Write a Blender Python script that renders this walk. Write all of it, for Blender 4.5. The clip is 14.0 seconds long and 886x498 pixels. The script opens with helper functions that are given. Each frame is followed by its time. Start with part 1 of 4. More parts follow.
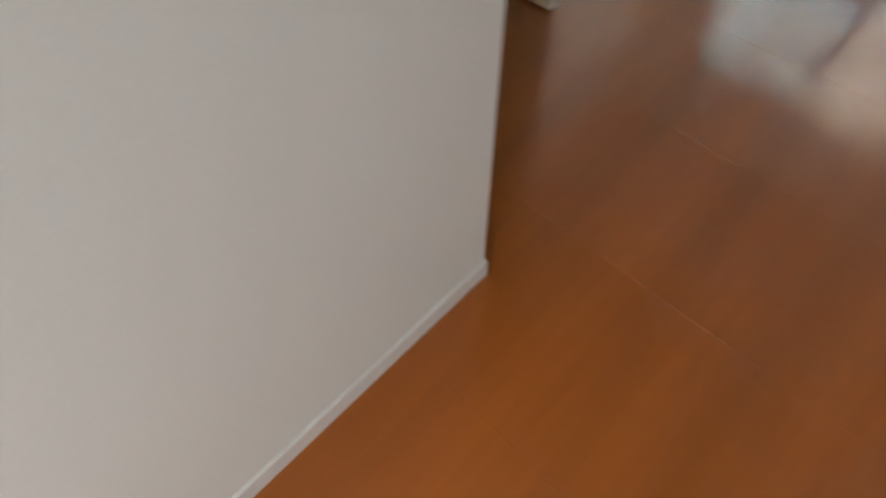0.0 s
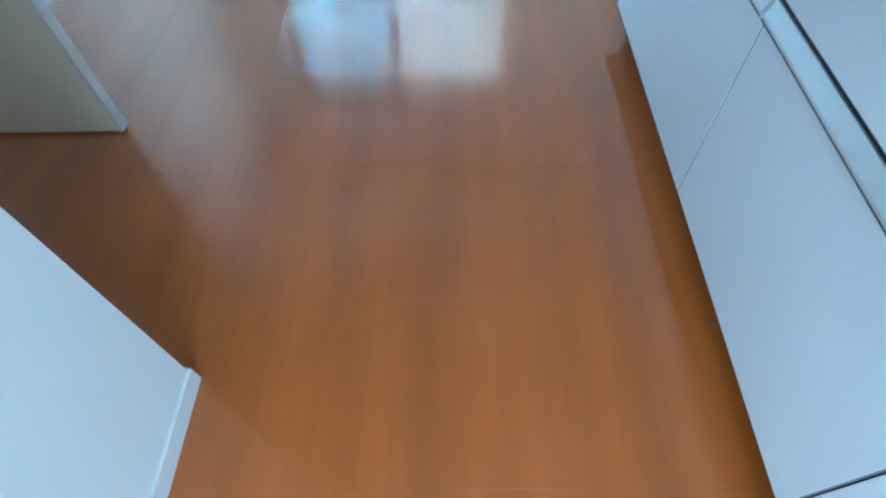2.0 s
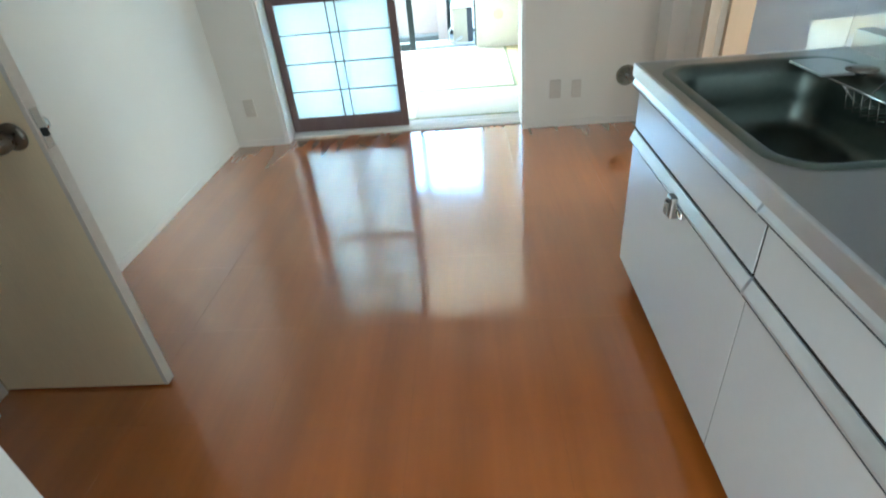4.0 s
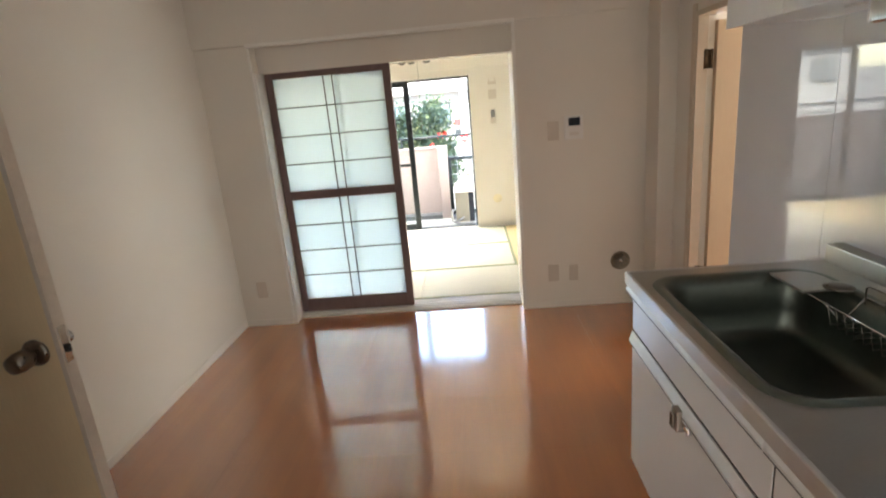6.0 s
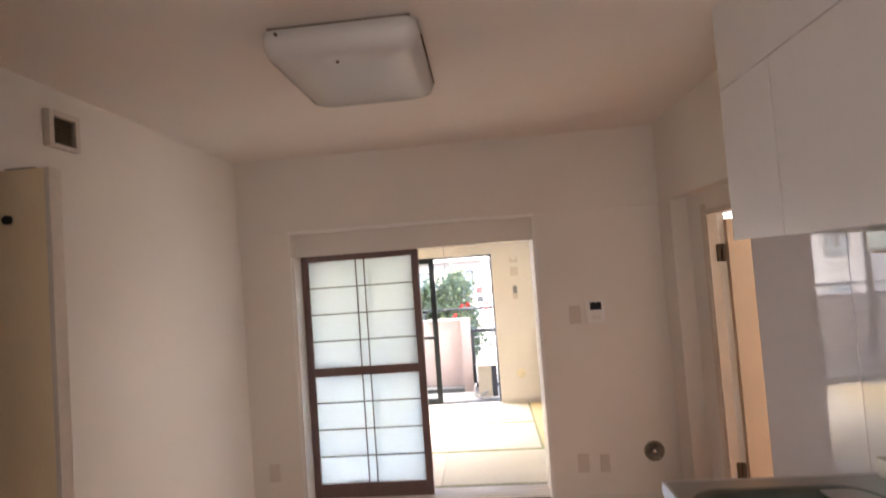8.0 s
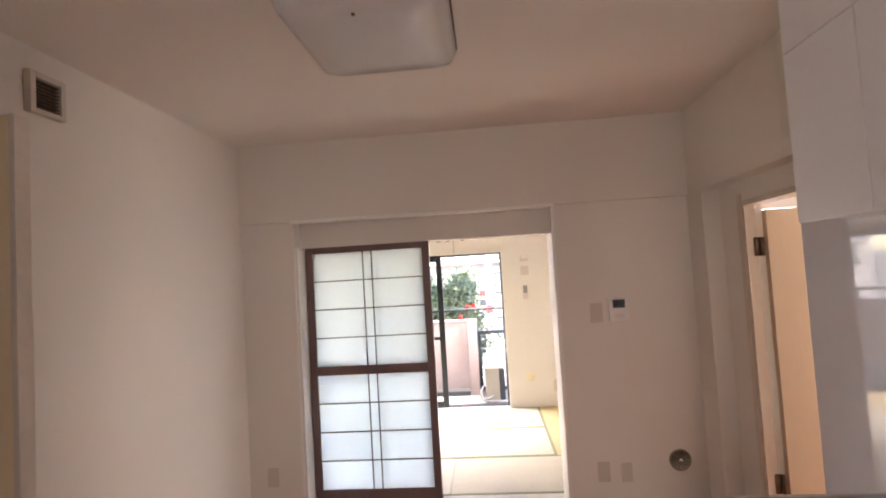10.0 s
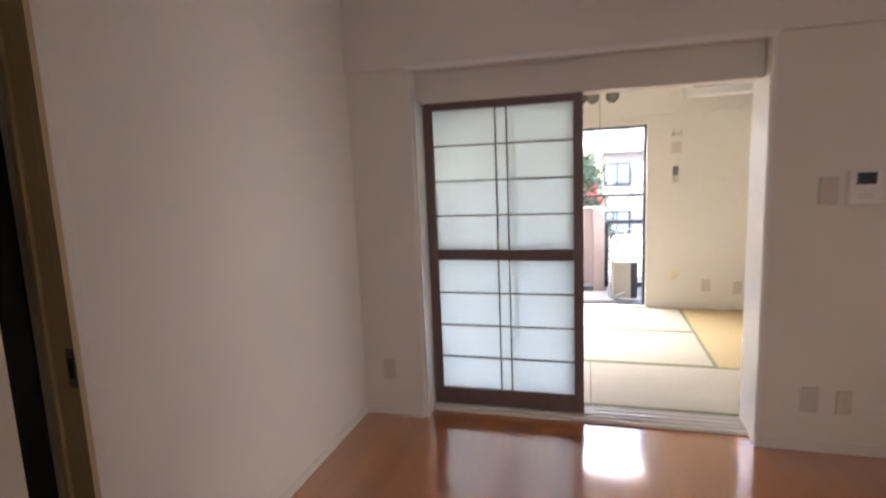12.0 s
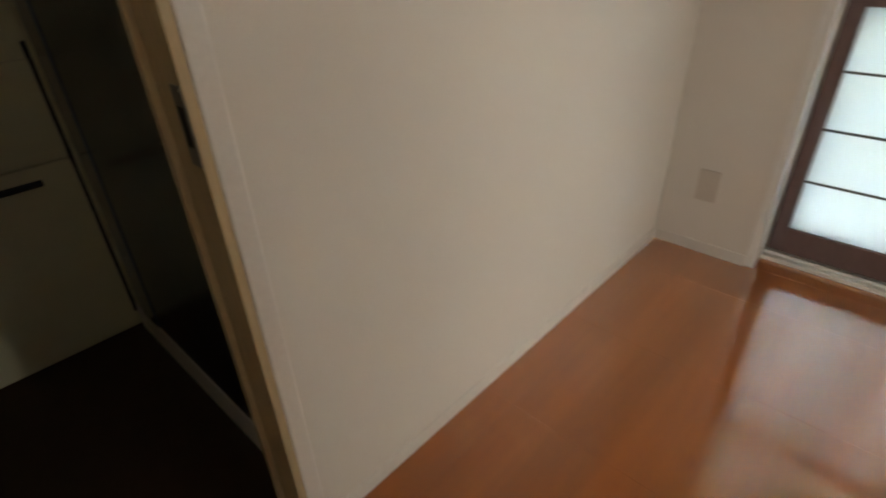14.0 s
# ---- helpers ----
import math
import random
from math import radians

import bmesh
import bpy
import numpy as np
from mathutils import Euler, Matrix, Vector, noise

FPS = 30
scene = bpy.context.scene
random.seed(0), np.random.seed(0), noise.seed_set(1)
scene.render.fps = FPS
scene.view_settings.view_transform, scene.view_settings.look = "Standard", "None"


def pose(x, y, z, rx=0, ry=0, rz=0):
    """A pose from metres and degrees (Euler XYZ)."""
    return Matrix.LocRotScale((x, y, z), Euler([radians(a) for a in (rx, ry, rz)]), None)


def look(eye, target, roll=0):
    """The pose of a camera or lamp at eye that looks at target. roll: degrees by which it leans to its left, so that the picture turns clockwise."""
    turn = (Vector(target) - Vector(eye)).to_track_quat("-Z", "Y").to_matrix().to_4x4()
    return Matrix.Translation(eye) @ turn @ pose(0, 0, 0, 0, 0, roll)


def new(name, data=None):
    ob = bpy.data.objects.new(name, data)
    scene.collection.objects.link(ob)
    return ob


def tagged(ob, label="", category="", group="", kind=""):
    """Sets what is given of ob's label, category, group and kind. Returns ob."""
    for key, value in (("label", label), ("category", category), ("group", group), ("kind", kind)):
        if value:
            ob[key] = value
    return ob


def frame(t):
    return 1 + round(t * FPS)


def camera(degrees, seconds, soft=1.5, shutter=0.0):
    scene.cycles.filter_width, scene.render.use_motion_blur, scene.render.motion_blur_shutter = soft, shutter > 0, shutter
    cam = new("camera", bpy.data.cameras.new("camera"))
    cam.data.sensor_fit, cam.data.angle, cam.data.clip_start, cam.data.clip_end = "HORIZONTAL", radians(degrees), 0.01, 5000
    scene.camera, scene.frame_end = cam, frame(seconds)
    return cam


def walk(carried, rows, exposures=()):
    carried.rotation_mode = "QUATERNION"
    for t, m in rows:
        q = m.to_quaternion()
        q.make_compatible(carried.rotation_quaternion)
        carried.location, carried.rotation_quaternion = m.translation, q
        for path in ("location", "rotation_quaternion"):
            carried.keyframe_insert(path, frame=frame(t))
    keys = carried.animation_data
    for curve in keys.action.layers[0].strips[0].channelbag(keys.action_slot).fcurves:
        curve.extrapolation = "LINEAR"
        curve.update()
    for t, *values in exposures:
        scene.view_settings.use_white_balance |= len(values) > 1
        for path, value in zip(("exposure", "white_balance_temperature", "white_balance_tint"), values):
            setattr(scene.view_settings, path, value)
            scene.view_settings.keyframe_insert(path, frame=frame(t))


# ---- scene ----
cam = camera(80.4, 14.0, soft=1.9, shutter=0.4)
PATH = [
    (0, (1.384, -3.483, 0.994), (0.626, -2.765, -0.712), -2.7),
    (0.5, (1.528, -3.45, 1.087), (1.09, -2.582, -0.661), -3.3),
    (1, (1.615, -3.436, 1.096), (1.379, -2.483, -0.647), -4.9),
    (1.5, (1.637, -3.458, 1.101), (1.54, -2.453, -0.626), -3.5),
    (2, (1.641, -3.475, 1.133), (1.584, -2.342, -0.514), -2.8),
    (2.5, (1.646, -3.494, 1.168), (1.548, -2.159, -0.318), -4.9),
    (3, (1.645, -3.49, 1.221), (1.533, -2.015, -0.124), -5.2),
    (3.5, (1.659, -3.467, 1.247), (1.515, -1.881, 0.037), -5.7),
    (6, (1.68, -3.44, 1.423), (1.555, -1.516, 0.893), -5.1),
    (6.5, (1.672, -3.44, 1.455), (1.553, -1.481, 1.073), -4.6),
    (7, (1.668, -3.449, 1.484), (1.537, -1.467, 1.251), -4.3),
    (7.5, (1.672, -3.467, 1.512), (1.515, -1.474, 1.439), -4.2),
    (8, (1.676, -3.477, 1.542), (1.515, -1.486, 1.627), -4.2),
    (8.2, (1.662, -3.491, 1.568), (1.511, -1.501, 1.702), -4.3),
    (10.5, (1.534, -3.128, 1.458), (1.344, -1.139, 1.525), -2.7),
    (11, (1.455, -2.957, 1.446), (1.151, -0.98, 1.442), -2.3),
    (11.5, (1.355, -2.794, 1.406), (0.939, -0.839, 1.342), -2.5),
    (12, (1.234, -2.626, 1.342), (0.695, -0.721, 1.057), -2.4),
    (12.5, (1.147, -2.391, 1.264), (0.457, -0.606, 0.685), -2.1),
    (13, (0.997, -2.19, 1.162), (0.193, -0.576, 0.295), -3.0),
    (13.5, (0.832, -2.024, 1.136), (-0.107, -0.564, 0.143), -2.7),
    (14, (0.656, -1.923, 1.099), (-0.53, -0.693, 0.059), -2.2),
]
EXPOSE = [(0.0, 3.9, 6000, 5), (0.5, 4.3, 5000, -2), (1.0, 4.65, 4400, -7), (1.5, 4.75, 4000, -12), (2.0, 4.82, 3850, -14), (3.0, 4.6, 4150, -16),
          (3.7, 4.55, 4800, -13), (5.8, 3.9, 7000, 9), (7.0, 3.7, 6900, 12), (8.0, 3.85, 7300, 24), (10.3, 3.86, 7300, 27), (11.5, 3.58, 7150, 25),
          (12.5, 3.4, 6750, 22), (13.5, 3.62, 7600, 19), (14.0, 3.75, 7200, 9)]
walk(cam, [(t, look(eye, target, roll)) for t, eye, target, roll in PATH], EXPOSE)


# world, sun
world = bpy.data.worlds.new("sky")
scene.world = world
world.use_nodes = True
wn = world.node_tree.nodes
sky = wn.new("ShaderNodeTexSky")
sky.sky_type = "NISHITA"
sky.sun_disc = False
sky.sun_elevation = radians(48)
sky.sun_rotation = radians(200)
world.node_tree.links.new(sky.outputs["Color"], wn["Background"].inputs["Color"])
wn["Background"].inputs["Strength"].default_value = 0.15
sun_data = bpy.data.lights.new("sun", "SUN")
sun_data.energy = 3.0
sun_data.angle = radians(0.6)
sun_data.color = (1.0, 0.95, 0.87)
sun = new("sun", sun_data)
sun.matrix_world = look((0, 0, 0), (0.25, 0.72, -0.85))


def fill_lamp(name, eye, target, wide, high, watts, color):
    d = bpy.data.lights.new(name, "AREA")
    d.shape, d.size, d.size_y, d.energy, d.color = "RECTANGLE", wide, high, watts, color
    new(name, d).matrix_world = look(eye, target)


# unseen added lamps: sky fill under the balcony slab, presumed rear entrance, side room
fill_lamp("balcony_sky_fill", (0.75, 3.12, 2.40), (0.75, 0.72, 0.9), 4.4, 0.8, 78, (1.0, 0.99, 0.97))
fill_lamp("unseen_entrance_sky", (1.75, -4.62, 1.2), (1.75, 0, 1.0), 0.9, 1.8, 1.0, (1.0, 0.99, 0.98))
# no window on this wall; brightens the left wall through the doorway
fill_lamp("side_room_fill", (4.85, -0.75, 1.35), (0.0, -0.75, 1.0), 0.8, 1.5, 3.6, (1.0, 0.98, 0.95))


# ---- materials ----
def mat(name, color, rough=0.5, metal=0.0, grain=0.0, scale=20.0, bump=0.0, stretch=(1, 1, 1), coat=0.0,
        spec=0.5, blotch=0.0, blotch_scale=2.0, rough_var=0.0, random_value=0.0):
    """A painted or solid surface with grain, blotches and fine relief."""
    m = bpy.data.materials.new(name)
    m.use_nodes = True
    nt = m.node_tree
    b = nt.nodes["Principled BSDF"]
    b.inputs["Base Color"].default_value = (*color, 1)
    b.inputs["Roughness"].default_value = rough
    b.inputs["Metallic"].default_value = metal
    b.inputs["Coat Weight"].default_value = coat
    b.inputs["Coat Roughness"].default_value = 0.03 if rough < 0.1 else 0.13
    b.inputs["Specular IOR Level"].default_value = spec
    tc = nt.nodes.new("ShaderNodeTexCoord")
    mp = nt.nodes.new("ShaderNodeMapping")
    mp.inputs["Scale"].default_value = stretch
    geo = nt.nodes.new("ShaderNodeNewGeometry")
    nt.links.new(geo.outputs["Position"], mp.inputs["Vector"])
    fine = nt.nodes.new("ShaderNodeTexNoise")
    fine.inputs["Scale"].default_value = scale
    fine.inputs["Detail"].default_value = 6
    nt.links.new(mp.outputs["Vector"], fine.inputs["Vector"])
    last = None
    if grain or blotch or random_value:
        big = nt.nodes.new("ShaderNodeTexNoise")
        big.inputs["Scale"].default_value = blotch_scale
        big.inputs["Detail"].default_value = 1
        nt.links.new(mp.outputs["Vector"], big.inputs["Vector"])
        r1 = nt.nodes.new("ShaderNodeMapRange")
        r1.inputs["From Min"].default_value, r1.inputs["From Max"].default_value = 0.25, 0.75
        r1.inputs["To Min"].default_value, r1.inputs["To Max"].default_value = 1 - grain, 1 + grain
        nt.links.new(fine.outputs["Fac"], r1.inputs["Value"])
        r2 = nt.nodes.new("ShaderNodeMapRange")
        r2.inputs["From Min"].default_value, r2.inputs["From Max"].default_value = 0.25, 0.75
        r2.inputs["To Min"].default_value, r2.inputs["To Max"].default_value = 1 - blotch, 1 + blotch
        nt.links.new(big.outputs["Fac"], r2.inputs["Value"])
        mul = nt.nodes.new("ShaderNodeMath")
        mul.operation = "MULTIPLY"
        nt.links.new(r1.outputs["Result"], mul.inputs[0])
        nt.links.new(r2.outputs["Result"], mul.inputs[1])
        last = mul.outputs[0]
        if random_value:
            info = nt.nodes.new("ShaderNodeObjectInfo")
            r3 = nt.nodes.new("ShaderNodeMapRange")
            r3.inputs["To Min"].default_value, r3.inputs["To Max"].default_value = 1 - random_value, 1 + random_value
            nt.links.new(info.outputs["Random"], r3.inputs["Value"])
            m3 = nt.nodes.new("ShaderNodeMath")
            m3.operation = "MULTIPLY"
            nt.links.new(last, m3.inputs[0])
            nt.links.new(r3.outputs["Result"], m3.inputs[1])
            last = m3.outputs[0]
        hsv = nt.nodes.new("ShaderNodeHueSaturation")
        hsv.inputs["Color"].default_value = (*color, 1)
        nt.links.new(last, hsv.inputs["Value"])
        nt.links.new(hsv.outputs["Color"], b.inputs["Base Color"])
    if rough_var:
        rr = nt.nodes.new("ShaderNodeMapRange")
        rr.inputs["To Min"].default_value, rr.inputs["To Max"].default_value = max(rough - rough_var, 0.02), rough + rough_var
        nt.links.new(fine.outputs["Fac"], rr.inputs["Value"])
        nt.links.new(rr.outputs["Result"], b.inputs["Roughness"])
    if bump:
        bp = nt.nodes.new("ShaderNodeBump")
        bp.inputs["Strength"].default_value = bump
        bp.inputs["Distance"].default_value = 0.002
        nt.links.new(fine.outputs["Fac"], bp.inputs["Height"])
        nt.links.new(bp.outputs["Normal"], b.inputs["Normal"])
    return m


def glass_mat(name, color=(0.95, 0.98, 0.97), rough=0.0):
    m = bpy.data.materials.new(name)
    m.use_nodes = True
    b = m.node_tree.nodes["Principled BSDF"]
    b.inputs["Base Color"].default_value = (*color, 1)
    b.inputs["Roughness"].default_value = rough
    b.inputs["Transmission Weight"].default_value = 1.0
    b.inputs["IOR"].default_value = 1.1 if rough == 0 else 1.45
    return m


def frosted_mat(name, color, through_share):
    """A milky sheet that lets light through and scatters it."""
    m = bpy.data.materials.new(name)
    m.use_nodes = True
    nt = m.node_tree
    b = nt.nodes["Principled BSDF"]
    b.inputs["Base Color"].default_value = (*color, 1)
    b.inputs["Roughness"].default_value = 0.25
    tr = nt.nodes.new("ShaderNodeBsdfTranslucent")
    tr.inputs["Color"].default_value = (*color, 1)
    mix = nt.nodes.new("ShaderNodeMixShader")
    mix.inputs["Fac"].default_value = through_share
    out = nt.nodes["Material Output"]
    nt.links.new(b.outputs["BSDF"], mix.inputs[1])
    nt.links.new(tr.outputs["BSDF"], mix.inputs[2])
    nt.links.new(mix.outputs["Shader"], out.inputs["Surface"])
    return m


def wood_floor_mat():
    """Lacquered wood-look tile: deep orange face on, a clear sheen towards grazing angles."""
    m = mat("orange_wood_floor", (0.42, 0.115, 0.012), 0.3, grain=0.06, scale=9, stretch=(5, 0.35, 1),
            blotch=0.14, blotch_scale=1.4, random_value=0.02, spec=0.25)
    nt = m.node_tree
    b = nt.nodes["Principled BSDF"]
    gloss = nt.nodes.new("ShaderNodeBsdfGlossy")
    gloss.inputs["Color"].default_value = (1.0, 0.93, 0.87, 1)
    wear = nt.nodes.new("ShaderNodeTexNoise")
    wear.inputs["Scale"].default_value = 3.5
    wear.inputs["Detail"].default_value = 5
    geo = nt.nodes.new("ShaderNodeNewGeometry")
    nt.links.new(geo.outputs["Position"], wear.inputs["Vector"])
    rough = nt.nodes.new("ShaderNodeMapRange")
    rough.inputs["From Min"].default_value, rough.inputs["From Max"].default_value = 0.3, 0.7
    rough.inputs["To Min"].default_value, rough.inputs["To Max"].default_value = 0.09, 0.125
    nt.links.new(wear.outputs["Fac"], rough.inputs["Value"])
    nt.links.new(rough.outputs["Result"], gloss.inputs["Roughness"])
    facing = nt.nodes.new("ShaderNodeLayerWeight")
    facing.inputs["Blend"].default_value = 0.5
    power = nt.nodes.new("ShaderNodeMath")
    power.operation = "POWER"
    power.inputs[1].default_value = 1.5
    nt.links.new(facing.outputs["Facing"], power.inputs[0])
    share = nt.nodes.new("ShaderNodeMath")
    share.operation = "MULTIPLY_ADD"
    share.inputs[1].default_value, share.inputs[2].default_value = 0.85, 0.015
    nt.links.new(power.outputs[0], share.inputs[0])
    mix = nt.nodes.new("ShaderNodeMixShader")
    nt.links.new(share.outputs[0], mix.inputs["Fac"])
    nt.links.new(b.outputs["BSDF"], mix.inputs[1])
    nt.links.new(gloss.outputs["BSDF"], mix.inputs[2])
    nt.links.new(mix.outputs["Shader"], nt.nodes["Material Output"].inputs["Surface"])
    return m


M = {
    "wall": mat("cream_wallpaper", (0.81, 0.775, 0.715), 0.85, grain=0.02, scale=320, bump=0.09, blotch=0.025, blotch_scale=1.5, spec=0.2),
    "ceiling": mat("white_ceiling_paper", (0.86, 0.82, 0.765), 0.9, grain=0.03, scale=200, bump=0.3, blotch=0.02, spec=0.15),
    "white_paint": mat("white_gloss_paint", (0.84, 0.82, 0.78), 0.35, grain=0.02, scale=60, bump=0.04, blotch=0.02),
    "frame_paint": mat("aged_cream_paint", (0.66, 0.57, 0.46), 0.4, grain=0.03, scale=50, blotch=0.03, bump=0.03),
    # extra white: the light caught by the beam's edge is in this colour
    "lit_edge": mat("lit_beam_edge", (0.90, 0.88, 0.84), 0.45, grain=0.02, scale=60, blotch=0.02),
    "base": mat("white_skirting", (0.80, 0.77, 0.72), 0.4, grain=0.03, scale=90, blotch=0.03),
    "floor": wood_floor_mat(),
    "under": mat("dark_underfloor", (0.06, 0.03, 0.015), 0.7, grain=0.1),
    "door": mat("cream_door_skin", (0.88, 0.755, 0.53), 0.45, grain=0.03, scale=40, stretch=(6, 6, 0.5), blotch=0.03, bump=0.03),
    "door_edge": mat("pale_door_edge", (0.74, 0.68, 0.60), 0.5, grain=0.04, scale=60, blotch=0.03),
    "jamb_wood": mat("tan_wood_jamb", (0.54, 0.425, 0.25), 0.5, grain=0.12, scale=30, stretch=(5, 5, 0.4), bump=0.05, blotch=0.06),
    "lacquer": mat("white_kitchen_lacquer", (0.78, 0.79, 0.80), 0.28, grain=0.01, scale=50, blotch=0.015, bump=0.015),
    "panel": mat("white_glazed_panel", (0.66, 0.68, 0.745), 0.035, grain=0.01, scale=3, bump=0.01, blotch=0.012, coat=0.7, spec=0.5),
    "steel": mat("brushed_steel", (0.42, 0.41, 0.39), 0.32, metal=1.0, grain=0.06, scale=90, stretch=(1, 8, 1), bump=0.03, rough_var=0.06),
    # the bowl's dark greenish reflections are put into this base colour
    "sink_steel": mat("dull_dark_reflection_steel", (0.16, 0.185, 0.165), 0.38, metal=1.0, grain=0.07, scale=60, bump=0.03, rough_var=0.08, blotch=0.06),
    "alu": mat("satin_aluminium", (0.80, 0.82, 0.84), 0.38, metal=0.6, grain=0.03, scale=80, stretch=(1, 0.3, 1)),
    "lip": mat("steel_edge", (0.60, 0.60, 0.605), 0.34, metal=0.7, grain=0.03, scale=80, stretch=(1, 0.3, 1)),
    "chrome": mat("chrome", (0.78, 0.78, 0.78), 0.16, metal=1.0, grain=0.02, scale=30, rough_var=0.03),
    "bronze": mat("dark_bronze_metal", (0.16, 0.12, 0.08), 0.38, metal=0.9, grain=0.1, scale=80),
    "pewter": mat("worn_pewter", (0.24, 0.225, 0.20), 0.3, metal=1.0, grain=0.1, scale=80, rough_var=0.1),
    "brown_frame": mat("brown_lacquered_frame", (0.185, 0.122, 0.115), 0.4, grain=0.1, scale=40, stretch=(4, 4, 0.6), blotch=0.05, bump=0.03),
    "muntin": mat("dark_muntin", (0.05, 0.045, 0.04), 0.5, grain=0.05),
    "milky": frosted_mat("milky_acrylic", (0.87, 0.92, 0.945), 0.96),
    "tatami": mat("straw_tatami", (0.50, 0.465, 0.37), 0.75, grain=0.10, scale=120, stretch=(0.25, 2.2, 1), bump=0.25, blotch=0.05, random_value=0.03),
    "tatami_side": mat("golden_tatami", (0.52, 0.41, 0.22), 0.75, grain=0.10, scale=120, stretch=(2.2, 0.25, 1), bump=0.25, blotch=0.05),
    "heri": mat("green_cloth_border", (0.22, 0.24, 0.13), 0.8, grain=0.12, scale=300),
    "sash": mat("dark_sash", (0.035, 0.045, 0.05), 0.4, metal=0.5, grain=0.05),
    "glass": glass_mat("window_glass"),
    "plastic": mat("ivory_plastic", (0.66, 0.60, 0.53), 0.4, grain=0.01, blotch=0.01),
    "white_plastic": mat("white_plastic", (0.84, 0.83, 0.81), 0.38, grain=0.01),
    "screen": mat("black_screen", (0.012, 0.014, 0.02), 0.12),
    "dark": mat("dark_recess", (0.02, 0.02, 0.02), 0.7),
    "brass_vent": mat("dull_metal_vent", (0.30, 0.27, 0.21), 0.38, metal=0.9, grain=0.12, scale=50),
    "shade": frosted_mat("frosted_lamp_shade", (0.84, 0.84, 0.82), 0.25),
    "lamp_base": mat("brown_grey_lamp_base", (0.22, 0.18, 0.14), 0.5),
    "pink": mat("pink_grey_render", (0.34, 0.29, 0.29), 0.85, grain=0.05, scale=80, bump=0.3, blotch=0.06, spec=0.2),
    "concrete": mat("grey_balcony_floor", (0.20, 0.215, 0.225), 0.7, grain=0.08, scale=40, bump=0.2, blotch=0.08),
    "gutter": mat("dark_grey_coating", (0.075, 0.085, 0.095), 0.6, grain=0.08, scale=40),
    "ac_body": mat("aged_ivory_metal", (0.33, 0.295, 0.23), 0.5, grain=0.04, blotch=0.05),
    "ac_dark": mat("black_louvre", (0.02, 0.022, 0.03), 0.5),
    "rubber": mat("grey_hose", (0.25, 0.25, 0.25), 0.6, grain=0.05),
    "leaf": mat("glossy_leaf", (0.060, 0.100, 0.045), 0.45, grain=0.25, scale=9, random_value=0.1),
    "leaf_light": mat("young_leaf", (0.12, 0.15, 0.062), 0.5, grain=0.25, scale=9),
    "bark": mat("grey_bark", (0.16, 0.13, 0.10), 0.9, grain=0.2, scale=40, bump=0.5),
    "red": mat("red_petal", (0.75, 0.05, 0.03), 0.6, grain=0.08),
    "sign_red": mat("sign_red", (0.70, 0.03, 0.03), 0.4),
    "sign_white": mat("sign_white", (0.8, 0.8, 0.8), 0.4),
    "asphalt": mat("asphalt", (0.06, 0.06, 0.062), 0.9, grain=0.15, scale=60, bump=0.4, blotch=0.1),
    "ground": mat("pale_ground", (0.15, 0.147, 0.137), 0.95, grain=0.12, scale=20, blotch=0.15, blotch_scale=0.3),
    "house": mat("white_house_render", (0.26, 0.257, 0.257), 0.85, grain=0.03, scale=10, blotch=0.05),
    "roof": mat("grey_roof_tile", (0.28, 0.28, 0.29), 0.7, grain=0.1, scale=20),
    "house_glass": mat("dark_house_pane", (0.10, 0.13, 0.16), 0.08),
    "pole": mat("concrete_pole", (0.38, 0.37, 0.35), 0.8, grain=0.06),
    "vanity": mat("cream_cabinet", (0.74, 0.73, 0.50), 0.4, grain=0.02, blotch=0.03),
    # paper colour lowered to carry the washroom's dimness
    "wash_wall": mat("dim_toned_washroom_paper", (0.62, 0.61, 0.55), 0.8, grain=0.03, scale=200, bump=0.2, spec=0.2),
    # near-black: the dark pull, and darkness put onto the washroom wall
    "wash_black": mat("washroom_near_black", (0.03, 0.035, 0.04), 0.25),
    "door_inner": mat("peach_door_skin", (0.50, 0.385, 0.265), 0.45, grain=0.03, scale=40, stretch=(6, 6, 0.5), blotch=0.02),
    "stain": mat("yellowed_paper_patch", (0.79, 0.72, 0.54), 0.85, grain=0.05, scale=150, bump=0.2, blotch=0.1, blotch_scale=9),
}


# ---- mesh helpers ----
def mesh_from(bm, name, material, smooth=False):
    me = bpy.data.meshes.new(name)
    bm.normal_update()
    bm.to_mesh(me)
    bm.free()
    me.materials.append(material)
    if smooth:
        for p in me.polygons:
            p.use_smooth = True
    return me


def add_box(bm, x0, x1, y0, y1, z0, z1):
    vs = [bm.verts.new((x, y, z)) for z in (z0, z1) for y in (y0, y1) for x in (x0, x1)]
    fs = [(0, 2, 3, 1), (4, 5, 7, 6), (0, 1, 5, 4), (2, 6, 7, 3), (0, 4, 6, 2), (1, 3, 7, 5)]
    return [bm.faces.new([vs[i] for i in f]) for f in fs]


def box(x0, x1, y0, y1, z0, z1, bevel=0.0, seg=2):
    bm = bmesh.new()
    add_box(bm, min(x0, x1), max(x0, x1), min(y0, y1), max(y0, y1), min(z0, z1), max(z0, z1))
    if bevel:
        bmesh.ops.bevel(bm, geom=bm.edges[:], offset=bevel, segments=seg, affect="EDGES", profile=0.6)
    return bm


def merged(*bms):
    out = bmesh.new()
    for b in bms:
        me = bpy.data.meshes.new("tmp")
        b.to_mesh(me)
        b.free()
        out.from_mesh(me)
        bpy.data.meshes.remove(me)
    return out


